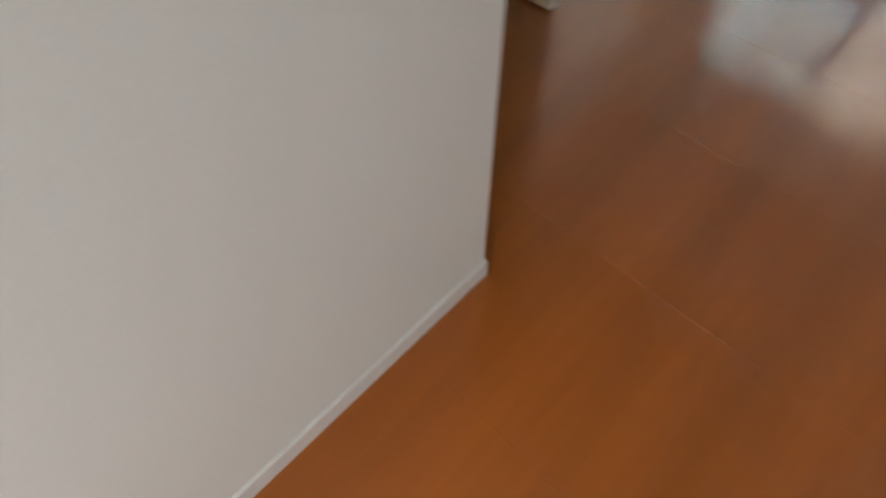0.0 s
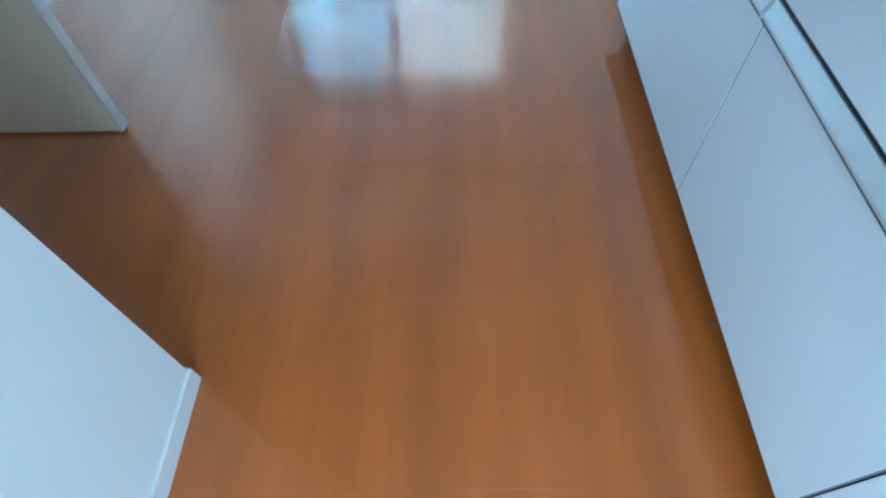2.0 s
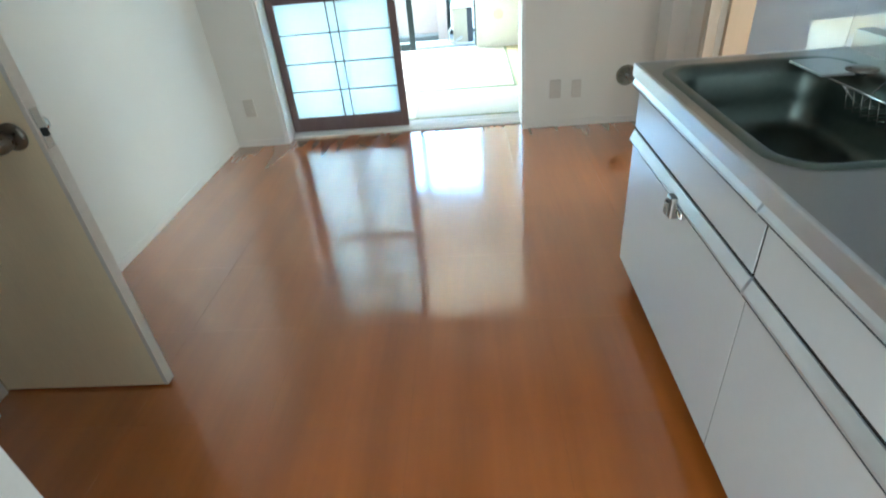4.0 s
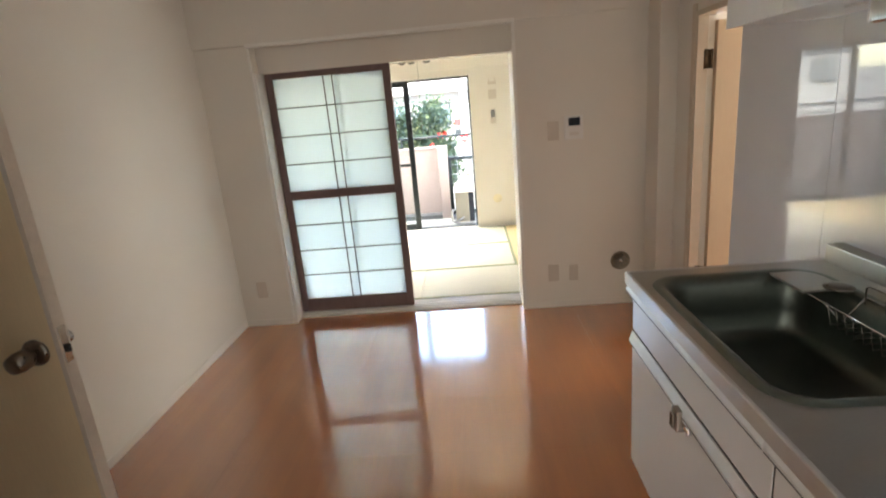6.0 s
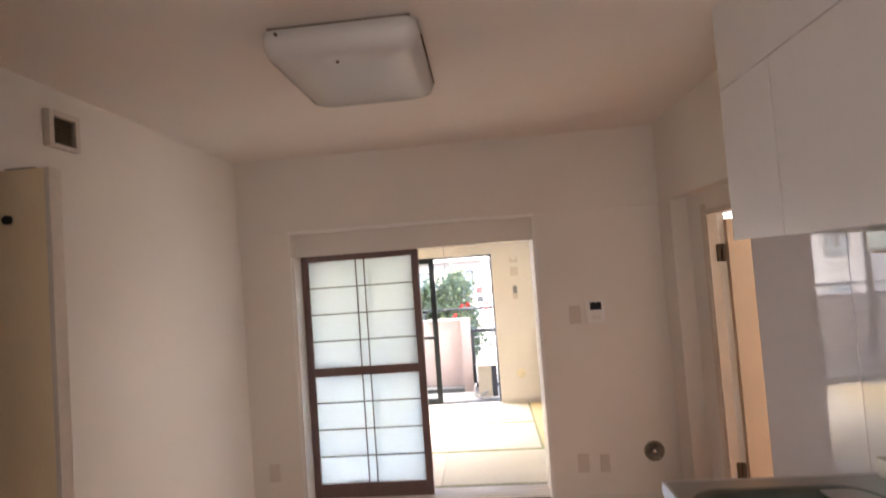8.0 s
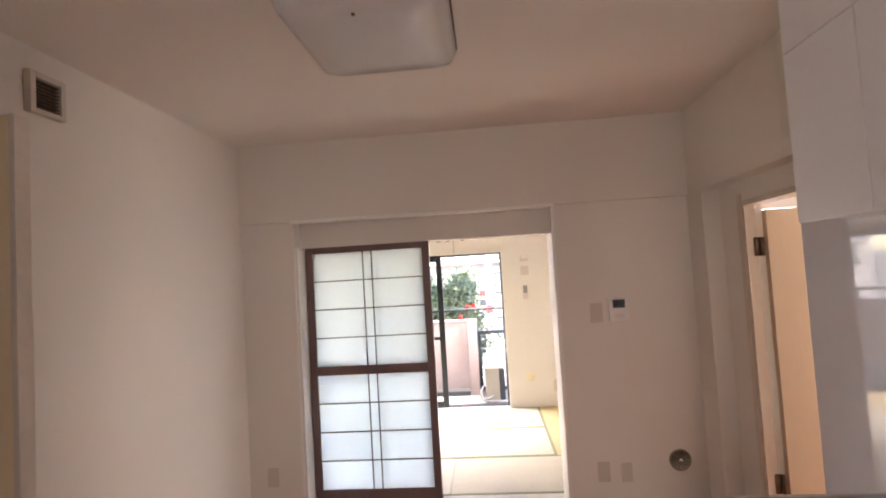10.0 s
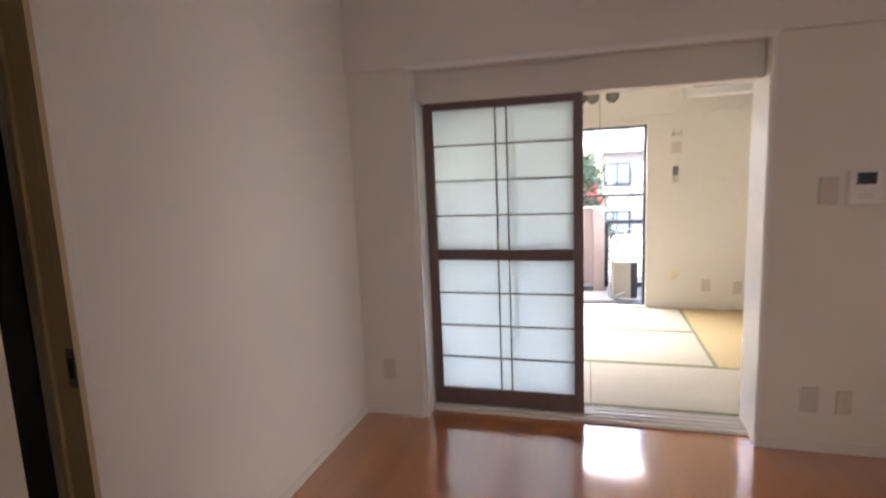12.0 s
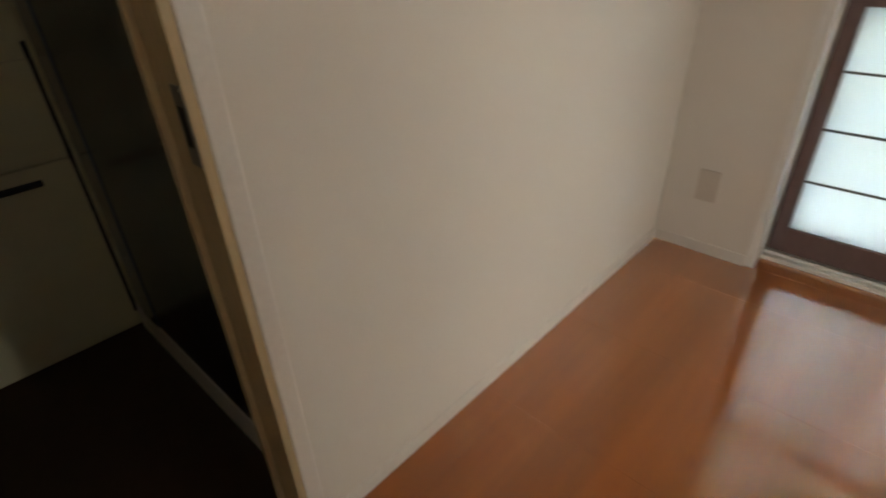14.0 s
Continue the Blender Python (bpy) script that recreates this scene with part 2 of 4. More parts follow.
def lathe(profile, axis="z", at=(0, 0, 0), seg=28):
    """A turned body: profile of (radius, height) along the axis."""
    bm = bmesh.new()
    rings = []
    for r, h in profile:
        ring = []
        for i in range(seg):
            a = 2 * math.pi * i / seg
            c, s = r * math.cos(a), r * math.sin(a)
            p = {"z": (c, s, h), "x": (h, c, s), "y": (s, h, c)}[axis]
            ring.append(bm.verts.new((at[0] + p[0], at[1] + p[1], at[2] + p[2])))
        rings.append(ring)
    for a, b in zip(rings, rings[1:]):
        for i in range(seg):
            bm.faces.new((a[i], a[(i + 1) % seg], b[(i + 1) % seg], b[i]))
    bm.faces.new(rings[0][::-1])
    bm.faces.new(rings[-1])
    bmesh.ops.recalc_face_normals(bm, faces=bm.faces[:])
    return bm


def tube(points, r, seg=8):
    """A round bar along a line of points."""
    bm = bmesh.new()
    pts = [Vector(p) for p in points]
    rings = []
    for i, p in enumerate(pts):
        d = (pts[min(i + 1, len(pts) - 1)] - pts[max(i - 1, 0)]).normalized()
        u = d.orthogonal().normalized() if abs(d.z) > 0.9 else d.cross(Vector((0, 0, 1))).normalized()
        v = d.cross(u)
        rings.append([bm.verts.new(p + r * (math.cos(2 * math.pi * k / seg) * u + math.sin(2 * math.pi * k / seg) * v)) for k in range(seg)])
    for a, b in zip(rings, rings[1:]):
        for i in range(seg):
            bm.faces.new((a[i], a[(i + 1) % seg], b[(i + 1) % seg], b[i]))
    bm.faces.new(rings[0][::-1])
    bm.faces.new(rings[-1])
    bmesh.ops.recalc_face_normals(bm, faces=bm.faces[:])
    return bm


def part(name, bm, material, parent, label="", smooth=False):
    ob = new(name, mesh_from(bm, name, M[material], smooth))
    ob.parent = parent
    if label:
        ob["label"] = label
    return ob


def thing(name, label, category, group="", at=(0, 0, 0)):
    ob = new(name)
    ob.location = at
    ob.empty_display_size = 0.1
    return tagged(ob, label, category, group)


def structure(name, bm, material, label="", category="", smooth=False):
    return tagged(new(name, mesh_from(bm, name, M[material], smooth)), label, category or name.split("_")[0], kind="structure")


# ---- plan ----
CEIL = 2.385
BEAM = 1.877
OPEN_L, OPEN_R = 0.342, 1.998
RIGHT, RIGHT_BEAM = 2.86, 2.805
REAR = -4.7
TAT_L, TAT_R, TAT_B = -0.75, 2.80, 2.47
TAT_Z = 0.027

# ---- dining kitchen walls ----
# far wall with the sliding-door opening
structure("wall_north", merged(
    box(-0.12, OPEN_L, 0, 0.13, 0, BEAM), box(OPEN_R, 3.0, 0, 0.13, 0, BEAM),
    box(-0.12, 3.0, -0.024, 0.13, BEAM, CEIL + 0.1)), "wall", "cream papered wall with a shallow beam over the sliding door", "wall")
structure("lintel", box(OPEN_L, OPEN_R, 0.131, 0.23, 1.712, BEAM + 0.02), "wall", "cream papered lintel above the sliding door", "wall")
# left wall with the washroom doorway
DW0, DW1, DH = -2.245, -1.670, 1.895
structure("wall_west", merged(
    box(-0.06, 0, DW1, 0.0, 0, CEIL + 0.1), box(-0.06, 0, REAR, DW0, 0, CEIL + 0.1),
    box(-0.06, 0, DW0, DW1, DH, CEIL + 0.1)), "wall", "cream papered long side wall with a doorway", "wall")
# right wall: pillar, doorway, kitchen wall, beam above
RD0, RD1 = -1.045, -0.465
structure("wall_east", merged(
    box(RIGHT_BEAM, 3.0, -0.215, 0.0, 0, BEAM), box(2.905, 3.0, RD1, -0.215, 0, BEAM),
    box(RIGHT, 3.0, REAR, RD0, 0, CEIL + 0.1), box(2.905, 3.0, RD0, RD1, 1.775, BEAM),
    box(RIGHT_BEAM, 3.0, RD0, -0.0245, BEAM, CEIL + 0.1), box(RIGHT_BEAM, RIGHT - 0.0005, -1.5985, RD0 - 0.0005, BEAM, CEIL + 0.1)), "wall", "cream papered wall with a beam, a pillar and a doorway", "wall")
structure("wall_partition", merged(box(0.96, 1.048, REAR, -3.05, 0, CEIL + 0.1), box(0.0, 0.96, -3.15, -3.05, 0, CEIL + 0.1)),
          "wall", "white papered partition ending in a sharp corner", "wall")
structure("wall_south", box(0.0, 3.0, REAR - 0.1, REAR, 0, CEIL + 0.1), "wall", "cream papered wall behind the kitchen", "wall")
structure("ceiling", box(-0.12, 3.0, REAR, 0.13, CEIL, CEIL + 0.15), "ceiling", "pale papered ceiling", "ceiling")

# skirting
structure("baseboard", merged(
    box(1.048, 1.0565, REAR, -3.0455, 0, 0.058, 0.002), box(0.012, 1.0565, -3.05, -3.0455, 0, 0.058, 0.002),
    box(0.0, 0.004, DW1 + 0.05, -0.006, 0, 0.045, 0.001), box(0.004, OPEN_L - 0.005, -0.004, 0.0, 0, 0.045, 0.001),
    box(OPEN_R + 0.012, RIGHT_BEAM, -0.004, 0.0, 0, 0.045, 0.001)), "base", "thin white skirting board", "baseboard")

# sliding-door opening trim: outer jamb strips, sill with grooves
structure("trim_opening", merged(
    box(OPEN_L, OPEN_L + 0.028, 0.004, 0.262, 0, 1.711, 0.002), box(OPEN_R - 0.014, OPEN_R, 0.004, 0.262, 0, 1.711, 0.002),
    box(OPEN_L - 0.004, OPEN_L + 0.012, -0.005, 0.003, 0.05, BEAM - 0.017, 0.002), box(OPEN_R - 0.010, OPEN_R + 0.008, -0.005, 0.003, 0, BEAM - 0.017, 0.002)),
          "white_paint", "white painted trim round the sliding door", "trim")
# beam's lower edge catching light from the opening, put in as a whiter strip
structure("trim_beam_edge", box(OPEN_L - 0.004, OPEN_R + 0.008, -0.032, 0.003, BEAM - 0.016, BEAM + 0.008, 0.006, 3), "lit_edge",
          "rounded lower beam edge, whitened for the light it catches", "trim")
sill = merged(box(OPEN_L + 0.028, OPEN_R - 0.014, 0.098, 0.262, 0.0, 0.016, 0.002),
              *[box(OPEN_L + 0.028, OPEN_R - 0.014, y, y + 0.007, 0.0165, 0.026) for y in (0.125, 0.162, 0.176, 0.213, 0.248)])
structure("door_sill", sill, "white_paint", "pale grooved sliding-door sill", "sill")

# ---- tatami room shell ----
WIN_L, WIN_R, WIN_Z0, WIN_Z1 = -0.55, 1.729, 0.035, 1.70
structure("wall_tatami_north", merged(
    box(TAT_L - 0.1, WIN_L, TAT_B, TAT_B + 0.14, 0, CEIL + 0.1), box(WIN_R, TAT_R + 0.1, TAT_B, TAT_B + 0.14, 0, CEIL + 0.1),
    box(WIN_L, WIN_R, TAT_B, TAT_B + 0.14, WIN_Z1, CEIL + 0.1), box(WIN_L, WIN_R, TAT_B, TAT_B + 0.14, -0.1, WIN_Z0 - 0.002)), "wall", "cream papered wall with a balcony window", "wall")
structure("beam_tatami", box(TAT_L, TAT_R, TAT_B - 0.02, TAT_B - 0.0005, 1.775, CEIL), "wall", "shallow papered beam over the window", "beam")
structure("wall_tatami_west", box(TAT_L - 0.1, TAT_L, 0.131, TAT_B, 0, CEIL + 0.1), "wall", "cream papered wall of the tatami room", "wall")
structure("wall_tatami_east", box(TAT_R, TAT_R + 0.1, 0.131, TAT_B, 0, CEIL + 0.1), "wall", "cream papered wall of the tatami room", "wall")
structure("wall_tatami_south", merged(
    box(TAT_L, OPEN_L, 0.131, 0.262, 0, CEIL + 0.1), box(OPEN_R, TAT_R, 0.131, 0.262, 0, CEIL + 0.1),
    box(OPEN_L, OPEN_R, 0.231, 0.262, 1.712, CEIL + 0.1)), "wall", "cream papered wall of the tatami room", "wall")
structure("ceiling_tatami", box(TAT_L - 0.1, TAT_R + 0.1, 0.131, TAT_B + 0.14, CEIL, CEIL + 0.15), "ceiling", "pale tatami room ceiling", "ceiling")
structure("floor_tatami_base", box(TAT_L, TAT_R, 0.262, TAT_B, -0.1, 0.0), "under", "boards below the tatami mats", "floor")

# tatami mats: straw sheet and cloth borders


def tatami_mat(x0, x1, y0, y1, along_x):
    t = thing("tatami_mat", "pale straw tatami mat with green cloth borders" if along_x else "golden straw tatami mat with green cloth borders",
              "tatami mat", "tatami mats covering the floor", at=(x0, y0, 0))
    w, d, b = x1 - x0, y1 - y0, 0.022
    g = 0.0015
    if along_x:
        part("straw_sheet", box(g, w - g, b, d - b, 0.001, TAT_Z, 0.003), "tatami", t)
        part("cloth_border", box(g, w - g, g, b, 0.001, TAT_Z + 0.001, 0.003), "heri", t, "green cloth border")
        part("cloth_border", box(g, w - g, d - b, d - g, 0.001, TAT_Z + 0.001, 0.003), "heri", t, "green cloth border")
    else:
        part("straw_sheet", box(b, w - b, g, d - g, 0.001, TAT_Z, 0.003), "tatami_side", t)
        part("cloth_border", box(g, b, g, d - g, 0.001, TAT_Z + 0.001, 0.003), "heri", t, "green cloth border")
        part("cloth_border", box(w - b, w - g, g, d - g, 0.001, TAT_Z + 0.001, 0.003), "heri", t, "green cloth border")


tatami_mat(0.59, 2.015, 1.728, 2.455, True)
tatami_mat(0.59, 2.015, 0.966, 1.728, True)
tatami_mat(1.238, TAT_R, 0.264, 0.966, True)
tatami_mat(-0.12, 1.238, 0.264, 0.966, True)
tatami_mat(2.015, TAT_R, 0.966, 2.455, False)
tatami_mat(-0.12, 0.59, 0.966, 2.455, False)
tatami_mat(TAT_L, -0.12, 0.966, 2.455, False)
tatami_mat(TAT_L, -0.12, 0.264, 0.966, False)


# ---- sliding doors ----
def sliding_door(x0, x1, y, thick, label):
    t = thing("sliding_door", label, "sliding door", "sliding doors to the tatami room", at=(x0, y, 0.032))
    w, h = x1 - x0, 1.682
    s = 0.047
    y0, y1 = -thick / 2, thick / 2
    part("stile", box(0, s, y0, y1, 0, h, 0.003), "brown_frame", t)
    part("stile", box(w - s, w, y0, y1, 0, h, 0.003), "brown_frame", t)
    part("top_rail", box(s, w - s, y0 + 0.001, y1 - 0.001, h - 0.042, h, 0.002), "brown_frame", t)
    part("bottom_rail", box(s, w - s, y0 + 0.001, y1 - 0.001, 0, 0.096, 0.002), "brown_frame", t)
    mid = 0.835
    part("middle_rail", box(s, w - s, y0 + 0.001, y1 - 0.001, mid, mid + 0.057, 0.002), "brown_frame", t)
    part("pane", box(s, w - s, -0.002, 0.002, 0.096, mid), "milky", t, "milky translucent pane")
    part("pane", box(s, w - s, -0.002, 0.002, mid + 0.057, h - 0.042), "milky", t, "milky translucent pane")
    for lo, hi in ((0.096, mid), (mid + 0.057, h - 0.042)):
        for k in (1, 2, 3):
            z = lo + (hi - lo) * k / 4
            part("muntin", box(s, w - s, -0.009, -0.003, z - 0.0035, z + 0.0035), "muntin", t)
        for x in (0.386, 0.445):
            part("muntin", box(x - 0.0035, x + 0.0035, -0.0105, -0.0025, lo, hi), "muntin", t)
        # added bar behind the pane, makes the blurred shadow of the twin door's bar
        if y < 0.17:
            part("muntin", box(0.4765, 0.4805, 0.0025, 0.007, lo, hi), "muntin", t)
    return t


sliding_door(0.374, 1.203, 0.148, 0.028, "closed brown-framed sliding door with milky panes and thin bars")
sliding_door(0.370, 1.199, 0.195, 0.028, "brown-framed sliding door parked behind its twin")

# ---- balcony window ----
win = tagged(thing("window_1", "dark aluminium balcony window, slid half open", "window", at=(WIN_L, TAT_B, WIN_Z0)), kind="structure")
W, H = WIN_R - WIN_L, WIN_Z1 - WIN_Z0
part("window_frame", merged(box(0, 0.018, 0.03, 0.13, 0, H), box(W - 0.018, W, 0.03, 0.13, 0, H),
                                      box(0.018, W - 0.018, 0.03, 0.13, H - 0.02, H), box(0.018, W - 0.018, 0.03, 0.13, 0, 0.012)), "sash", win)


def sash(x0, x1, y):
    part("sash_frame", merged(box(x0, x0 + 0.06, y, y + 0.026, 0.013, H - 0.021, 0.002), box(x1 - 0.06, x1, y, y + 0.026, 0.013, H - 0.021, 0.002),
                              box(x0 + 0.06, x1 - 0.06, y, y + 0.026, H - 0.06, H - 0.021, 0.002), box(x0 + 0.06, x1 - 0.06, y, y + 0.026, 0.013, 0.07, 0.002),
                              box(x0 + 0.06, x1 - 0.06, y, y + 0.026, 0.74, 0.775, 0.002)), "sash", win, "dark aluminium sash")
    for z0, z1 in ((0.07, 0.74), (0.775, H - 0.06)):
        p = part("pane", box(x0 + 0.06, x1 - 0.06, y + 0.011, y + 0.015, z0, z1), "glass", win, "clear pane")
        p.visible_shadow = False


sash(0.47, 1.62, 0.045)
sash(0.019, 1.17, 0.085)
structure("window_sill", box(WIN_L - 0.01, WIN_R + 0.012, TAT_B - 0.014, TAT_B + 0.028, 0.0275, 0.04, 0.002), "white_paint", "white painted window sill", "sill")
structure("trim_window", merged(box(WIN_R, WIN_R + 0.014, TAT_B - 0.012, TAT_B - 0.001, 0.041, WIN_Z1 + 0.014, 0.002),
                                box(WIN_L - 0.014, WIN_L, TAT_B - 0.012, TAT_B - 0.001, 0.041, WIN_Z1 + 0.014, 0.002),
                                box(WIN_L, WIN_R, TAT_B - 0.012, TAT_B - 0.001, WIN_Z1 + 0.0, WIN_Z1 + 0.014, 0.002)), "white_paint", "white trim round the window", "trim")

# ---- floor of the dining kitchen ----
floor = structure("floor", box(-0.0, 3.0, REAR, 0.0125, -0.05, -0.003), "under", "glossy orange-brown wood-look floor tiles", "floor")

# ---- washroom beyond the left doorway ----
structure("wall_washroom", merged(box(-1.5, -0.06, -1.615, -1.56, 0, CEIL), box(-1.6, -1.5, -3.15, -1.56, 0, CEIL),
                                  box(-1.5, -0.06, -3.15, -3.05, 0, CEIL)), "wash_wall", "papered washroom walls toned dim", "wall")
structure("ceiling_washroom", box(-1.6, -0.06, -3.15, -1.56, CEIL, CEIL + 0.1), "ceiling", "washroom ceiling", "ceiling")
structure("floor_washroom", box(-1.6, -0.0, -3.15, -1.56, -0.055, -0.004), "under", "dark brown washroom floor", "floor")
structure("baseboard_washroom", box(-1.03, -0.061, -1.627, -1.6155, -0.003, 0.095, 0.002), "base", "cream washroom skirting", "baseboard")
# wall's lit back end and dark part painted on as cream and near-black sheets
structure("washroom_filler", box(-1.038, -0.952, -1.624, -1.6155, 0.10, 1.9, 0.002), "vanity", "cream strip for the lit back end of the washroom wall", "panel")
structure("washroom_panel_frame", box(-0.950, -0.832, -1.628, -1.6155, 0.10, 1.9, 0.002), "house_glass", "blue-grey frame of the washroom panel", "trim")
structure("washroom_panel", box(-0.83, -0.20, -1.624, -1.6155, 0.10, 1.9, 0.002), "wash_black", "near-black sheet over the dark part of the washroom wall", "panel")
vanity = thing("washroom_cabinet", "cream floor cabinet in the dim washroom", "cabinet", at=(-1.06, -2.274, -0.003))
part("body", box(-0.42, 0, -0.45, 0.655, 0.0, 1.25, 0.003), "vanity", vanity)
part("door", box(0.001, 0.018, -0.42, 0.10, 0.02, 0.598, 0.003), "vanity", vanity)
part("door", box(0.001, 0.018, 0.106, 0.642, 0.02, 0.598, 0.003), "vanity", vanity)
part("drawer_front", box(0.001, 0.018, -0.42, 0.642, 0.606, 0.86, 0.003), "vanity", vanity)
# gap's shade filled in with a dark strip
part("side_gap", box(0.0005, 0.012, 0.6425, 0.652, 0.06, 0.90), "dark", vanity, "dark strip shading the gap beside the fronts")
part("door_pull", box(0.0185, 0.030, 0.16, 0.56, 0.545, 0.563, 0.004), "wash_black", vanity, "dark bar pull")

# doorway casing, jamb and strike plate
jb = structure("trim_doorway", merged(
    box(-0.062, 0.024, DW1 - 0.016, DW1 - 0.0005, 0.0, DH, 0.002), box(-0.062, -0.046, DW1 - 0.027, DW1 - 0.0165, 0.0, DH - 0.02, 0.002),
    box(-0.062, 0.004, DW0 + 0.001, DW0 + 0.012, 0.0, DH, 0.001),
    box(-0.062, 0.024, DW0 + 0.0125, DW1 - 0.0165, DH - 0.018, DH - 0.0005, 0.002)), "jamb_wood", "tan wooden door jamb", "trim")
part("strike_plate", merged(box(-0.004, 0.0235, DW1 - 0.0175, DW1 - 0.0162, 0.857, 0.957, 0.0006)), "pewter", jb, "dark metal strike plate")
part("latch_hole", box(0.002, 0.017, DW1 - 0.0183, DW1 - 0.0176, 0.882, 0.932), "dark", jb)
structure("trim_casing", merged(
    box(0.0005, 0.023, DW1 + 0.0, DW1 + 0.034, 0, DH + 0.035, 0.004), box(0.0005, 0.012, DW0 - 0.05, DW0 - 0.004, 0, DH + 0.035, 0.003),
    box(0.0005, 0.023, DW0 - 0.003, DW1 - 0.001, DH + 0.0005, DH + 0.035, 0.003)), "base", "white door casing", "trim")

# washroom door, open at a right angle
wd = thing("washroom_door", "open cream flush door with a pewter knob", "door", at=(0.012, -2.215, 0.012))
part("leaf", box(0.0, 0.566, -0.030, 0.006, 0.0, 1.868, 0.0015), "door", wd)
part("edge_strip", box(0.5665, 0.581, -0.031, 0.007, 0.0, 1.868, 0.0015), "door_edge", wd, "pale lipping of the door edge")
part("rose", lathe([(0.036, 0), (0.036, -0.004), (0.028, -0.011)], "y", (0.512, -0.0305, 0.882)), "pewter", wd, smooth=True)
part("knob", lathe([(0.011, -0.011), (0.013, -0.022), (0.025, -0.030), (0.027, -0.055), (0.023, -0.075), (0.012, -0.079)], "y", (0.512, -0.0305, 0.882)), "pewter", wd, "worn pewter knob", True)
part("rose", lathe([(0.031, 0), (0.031, 0.004), (0.024, 0.011)], "y", (0.518, 0.0065, 0.882)), "pewter", wd, smooth=True)
part("knob", lathe([(0.011, 0.011), (0.011, 0.022), (0.0215, 0.028), (0.023, 0.05), (0.0185, 0.066), (0.010, 0.069)], "y", (0.518, 0.0065, 0.882)), "chrome", wd, "bright knob on the far face", True)
part("latch_plate", box(0.5812, 0.583, -0.024, -0.001, 0.845, 0.945, 0.0005), "chrome", wd, "chrome latch plate")
part("latch_bolt", box(0.583, 0.591, -0.018, -0.007, 0.873, 0.893, 0.001), "dark", wd)
part("hinge", lathe([(0.006, 0.0), (0.006, 0.1)], "z", (-0.004, 0.010, 0.2), 12), "pewter", wd, smooth=True)
part("hinge", lathe([(0.006, 0.0), (0.006, 0.1)], "z", (-0.004, 0.010, 1.6), 12), "pewter", wd, smooth=True)
part("catch", lathe([(0.012, 0.0), (0.012, -0.008), (0.008, -0.012)], "y", (0.465, -0.0302, 1.740), 14), "dark", wd, "small dark catch")
part("closer_stub", box(0.45, 0.53, -0.02, -0.004, 1.8685, 1.874, 0.001), "pewter", wd)
ds = thing("door_stop", "small chrome door stop on the floor", "door stop", at=(0.05, -2.36, 0.0))
part("plate", lathe([(0.017, 0.0), (0.017, 0.003), (0.014, 0.005)], "z"), "chrome", ds, smooth=True)
part("post", lathe([(0.008, 0.005), (0.007, 0.03), (0.012, 0.033), (0.012, 0.043), (0.008, 0.047)], "z"), "chrome", ds, smooth=True)

# ---- side room beyond the right doorway ----
structure("wall_side_room", merged(box(3.0, 5.0, -2.3, -2.2, 0, CEIL), box(4.9, 5.0, -2.2, 1.6, 0, CEIL), box(3.0, 3.7, 1.5, 1.6, 0, CEIL),
                                   box(4.3, 4.9, 1.5, 1.6, 0, CEIL), box(3.7, 4.3, 1.5, 1.6, 0, 0.3), box(3.7, 4.3, 1.5, 1.6, 1.9, CEIL), box(2.92, 3.0, 0.131, 1.6, 0, CEIL)),
          "wall", "cream papered side room with a bright window", "wall")
structure("floor_side_room", box(2.9, 5.0, -2.3, 1.6, -0.1, -0.002), "floor", "wooden side room floor", "floor")
structure("ceiling_side_room", box(3.0, 5.0, -2.3, 1.6, CEIL, CEIL + 0.1), "ceiling", "pale side room ceiling", "ceiling")
structure("trim_side_doorway", merged(
    box(2.898, 2.952, RD1 - 0.022, RD1 - 0.0005, 0, 1.772, 0.002), box(2.895, 2.904, RD1 + 0.0005, RD1 + 0.045, 0, 1.81, 0.002),
    box(2.895, 3.0, RD0 + 0.002, RD1 - 0.022, 1.745, 1.772, 0.002)), "frame_paint", "cream painted door frame", "trim")
sd = thing("side_room_door", "open peach-toned flush door on dark hinges", "door", at=(2.968, RD1 - 0.03, 0.01))
part("leaf", box(0.012, 0.60, -0.036, 0.0, 0.0, 1.705, 0.0015), "door_inner", sd)
for z in (0.295, 1.475):
    h = part("hinge", merged(lathe([(0.0075, 0.0), (0.0075, 0.095)], "z", (0.0, -0.006, z), 12), box(-0.035, -0.004, 0.002, 0.005, z, z + 0.095)), "bronze", sd, "dark bronze hinge", True)

# ---- kitchen ----
FX = 2.200
END = -1.738


def rail(w, g, z0, z1, x0, x1):
    """A drawn finger rail: leaning face, small nose below, returned behind the front."""
    pts = [(0.0192, z0 + 0.004), (x0 + 0.004, z0 + 0.004), (x0 + 0.003, z0), (x0, z0), (x0, z0 + 0.010), (x1, z1), (0.0192, z1)]
    bm = bmesh.new()
    a = [bm.verts.new((x, g, z)) for x, z in pts]
    b = [bm.verts.new((x, w - g, z)) for x, z in pts]
    for i in range(len(pts)):
        j = (i + 1) % len(pts)
        bm.faces.new((a[i], a[j], b[j], b[i]))
    bm.faces.new(a[::-1])
    bm.faces.new(b)
    bmesh.ops.recalc_face_normals(bm, faces=bm.faces[:])
    return bm


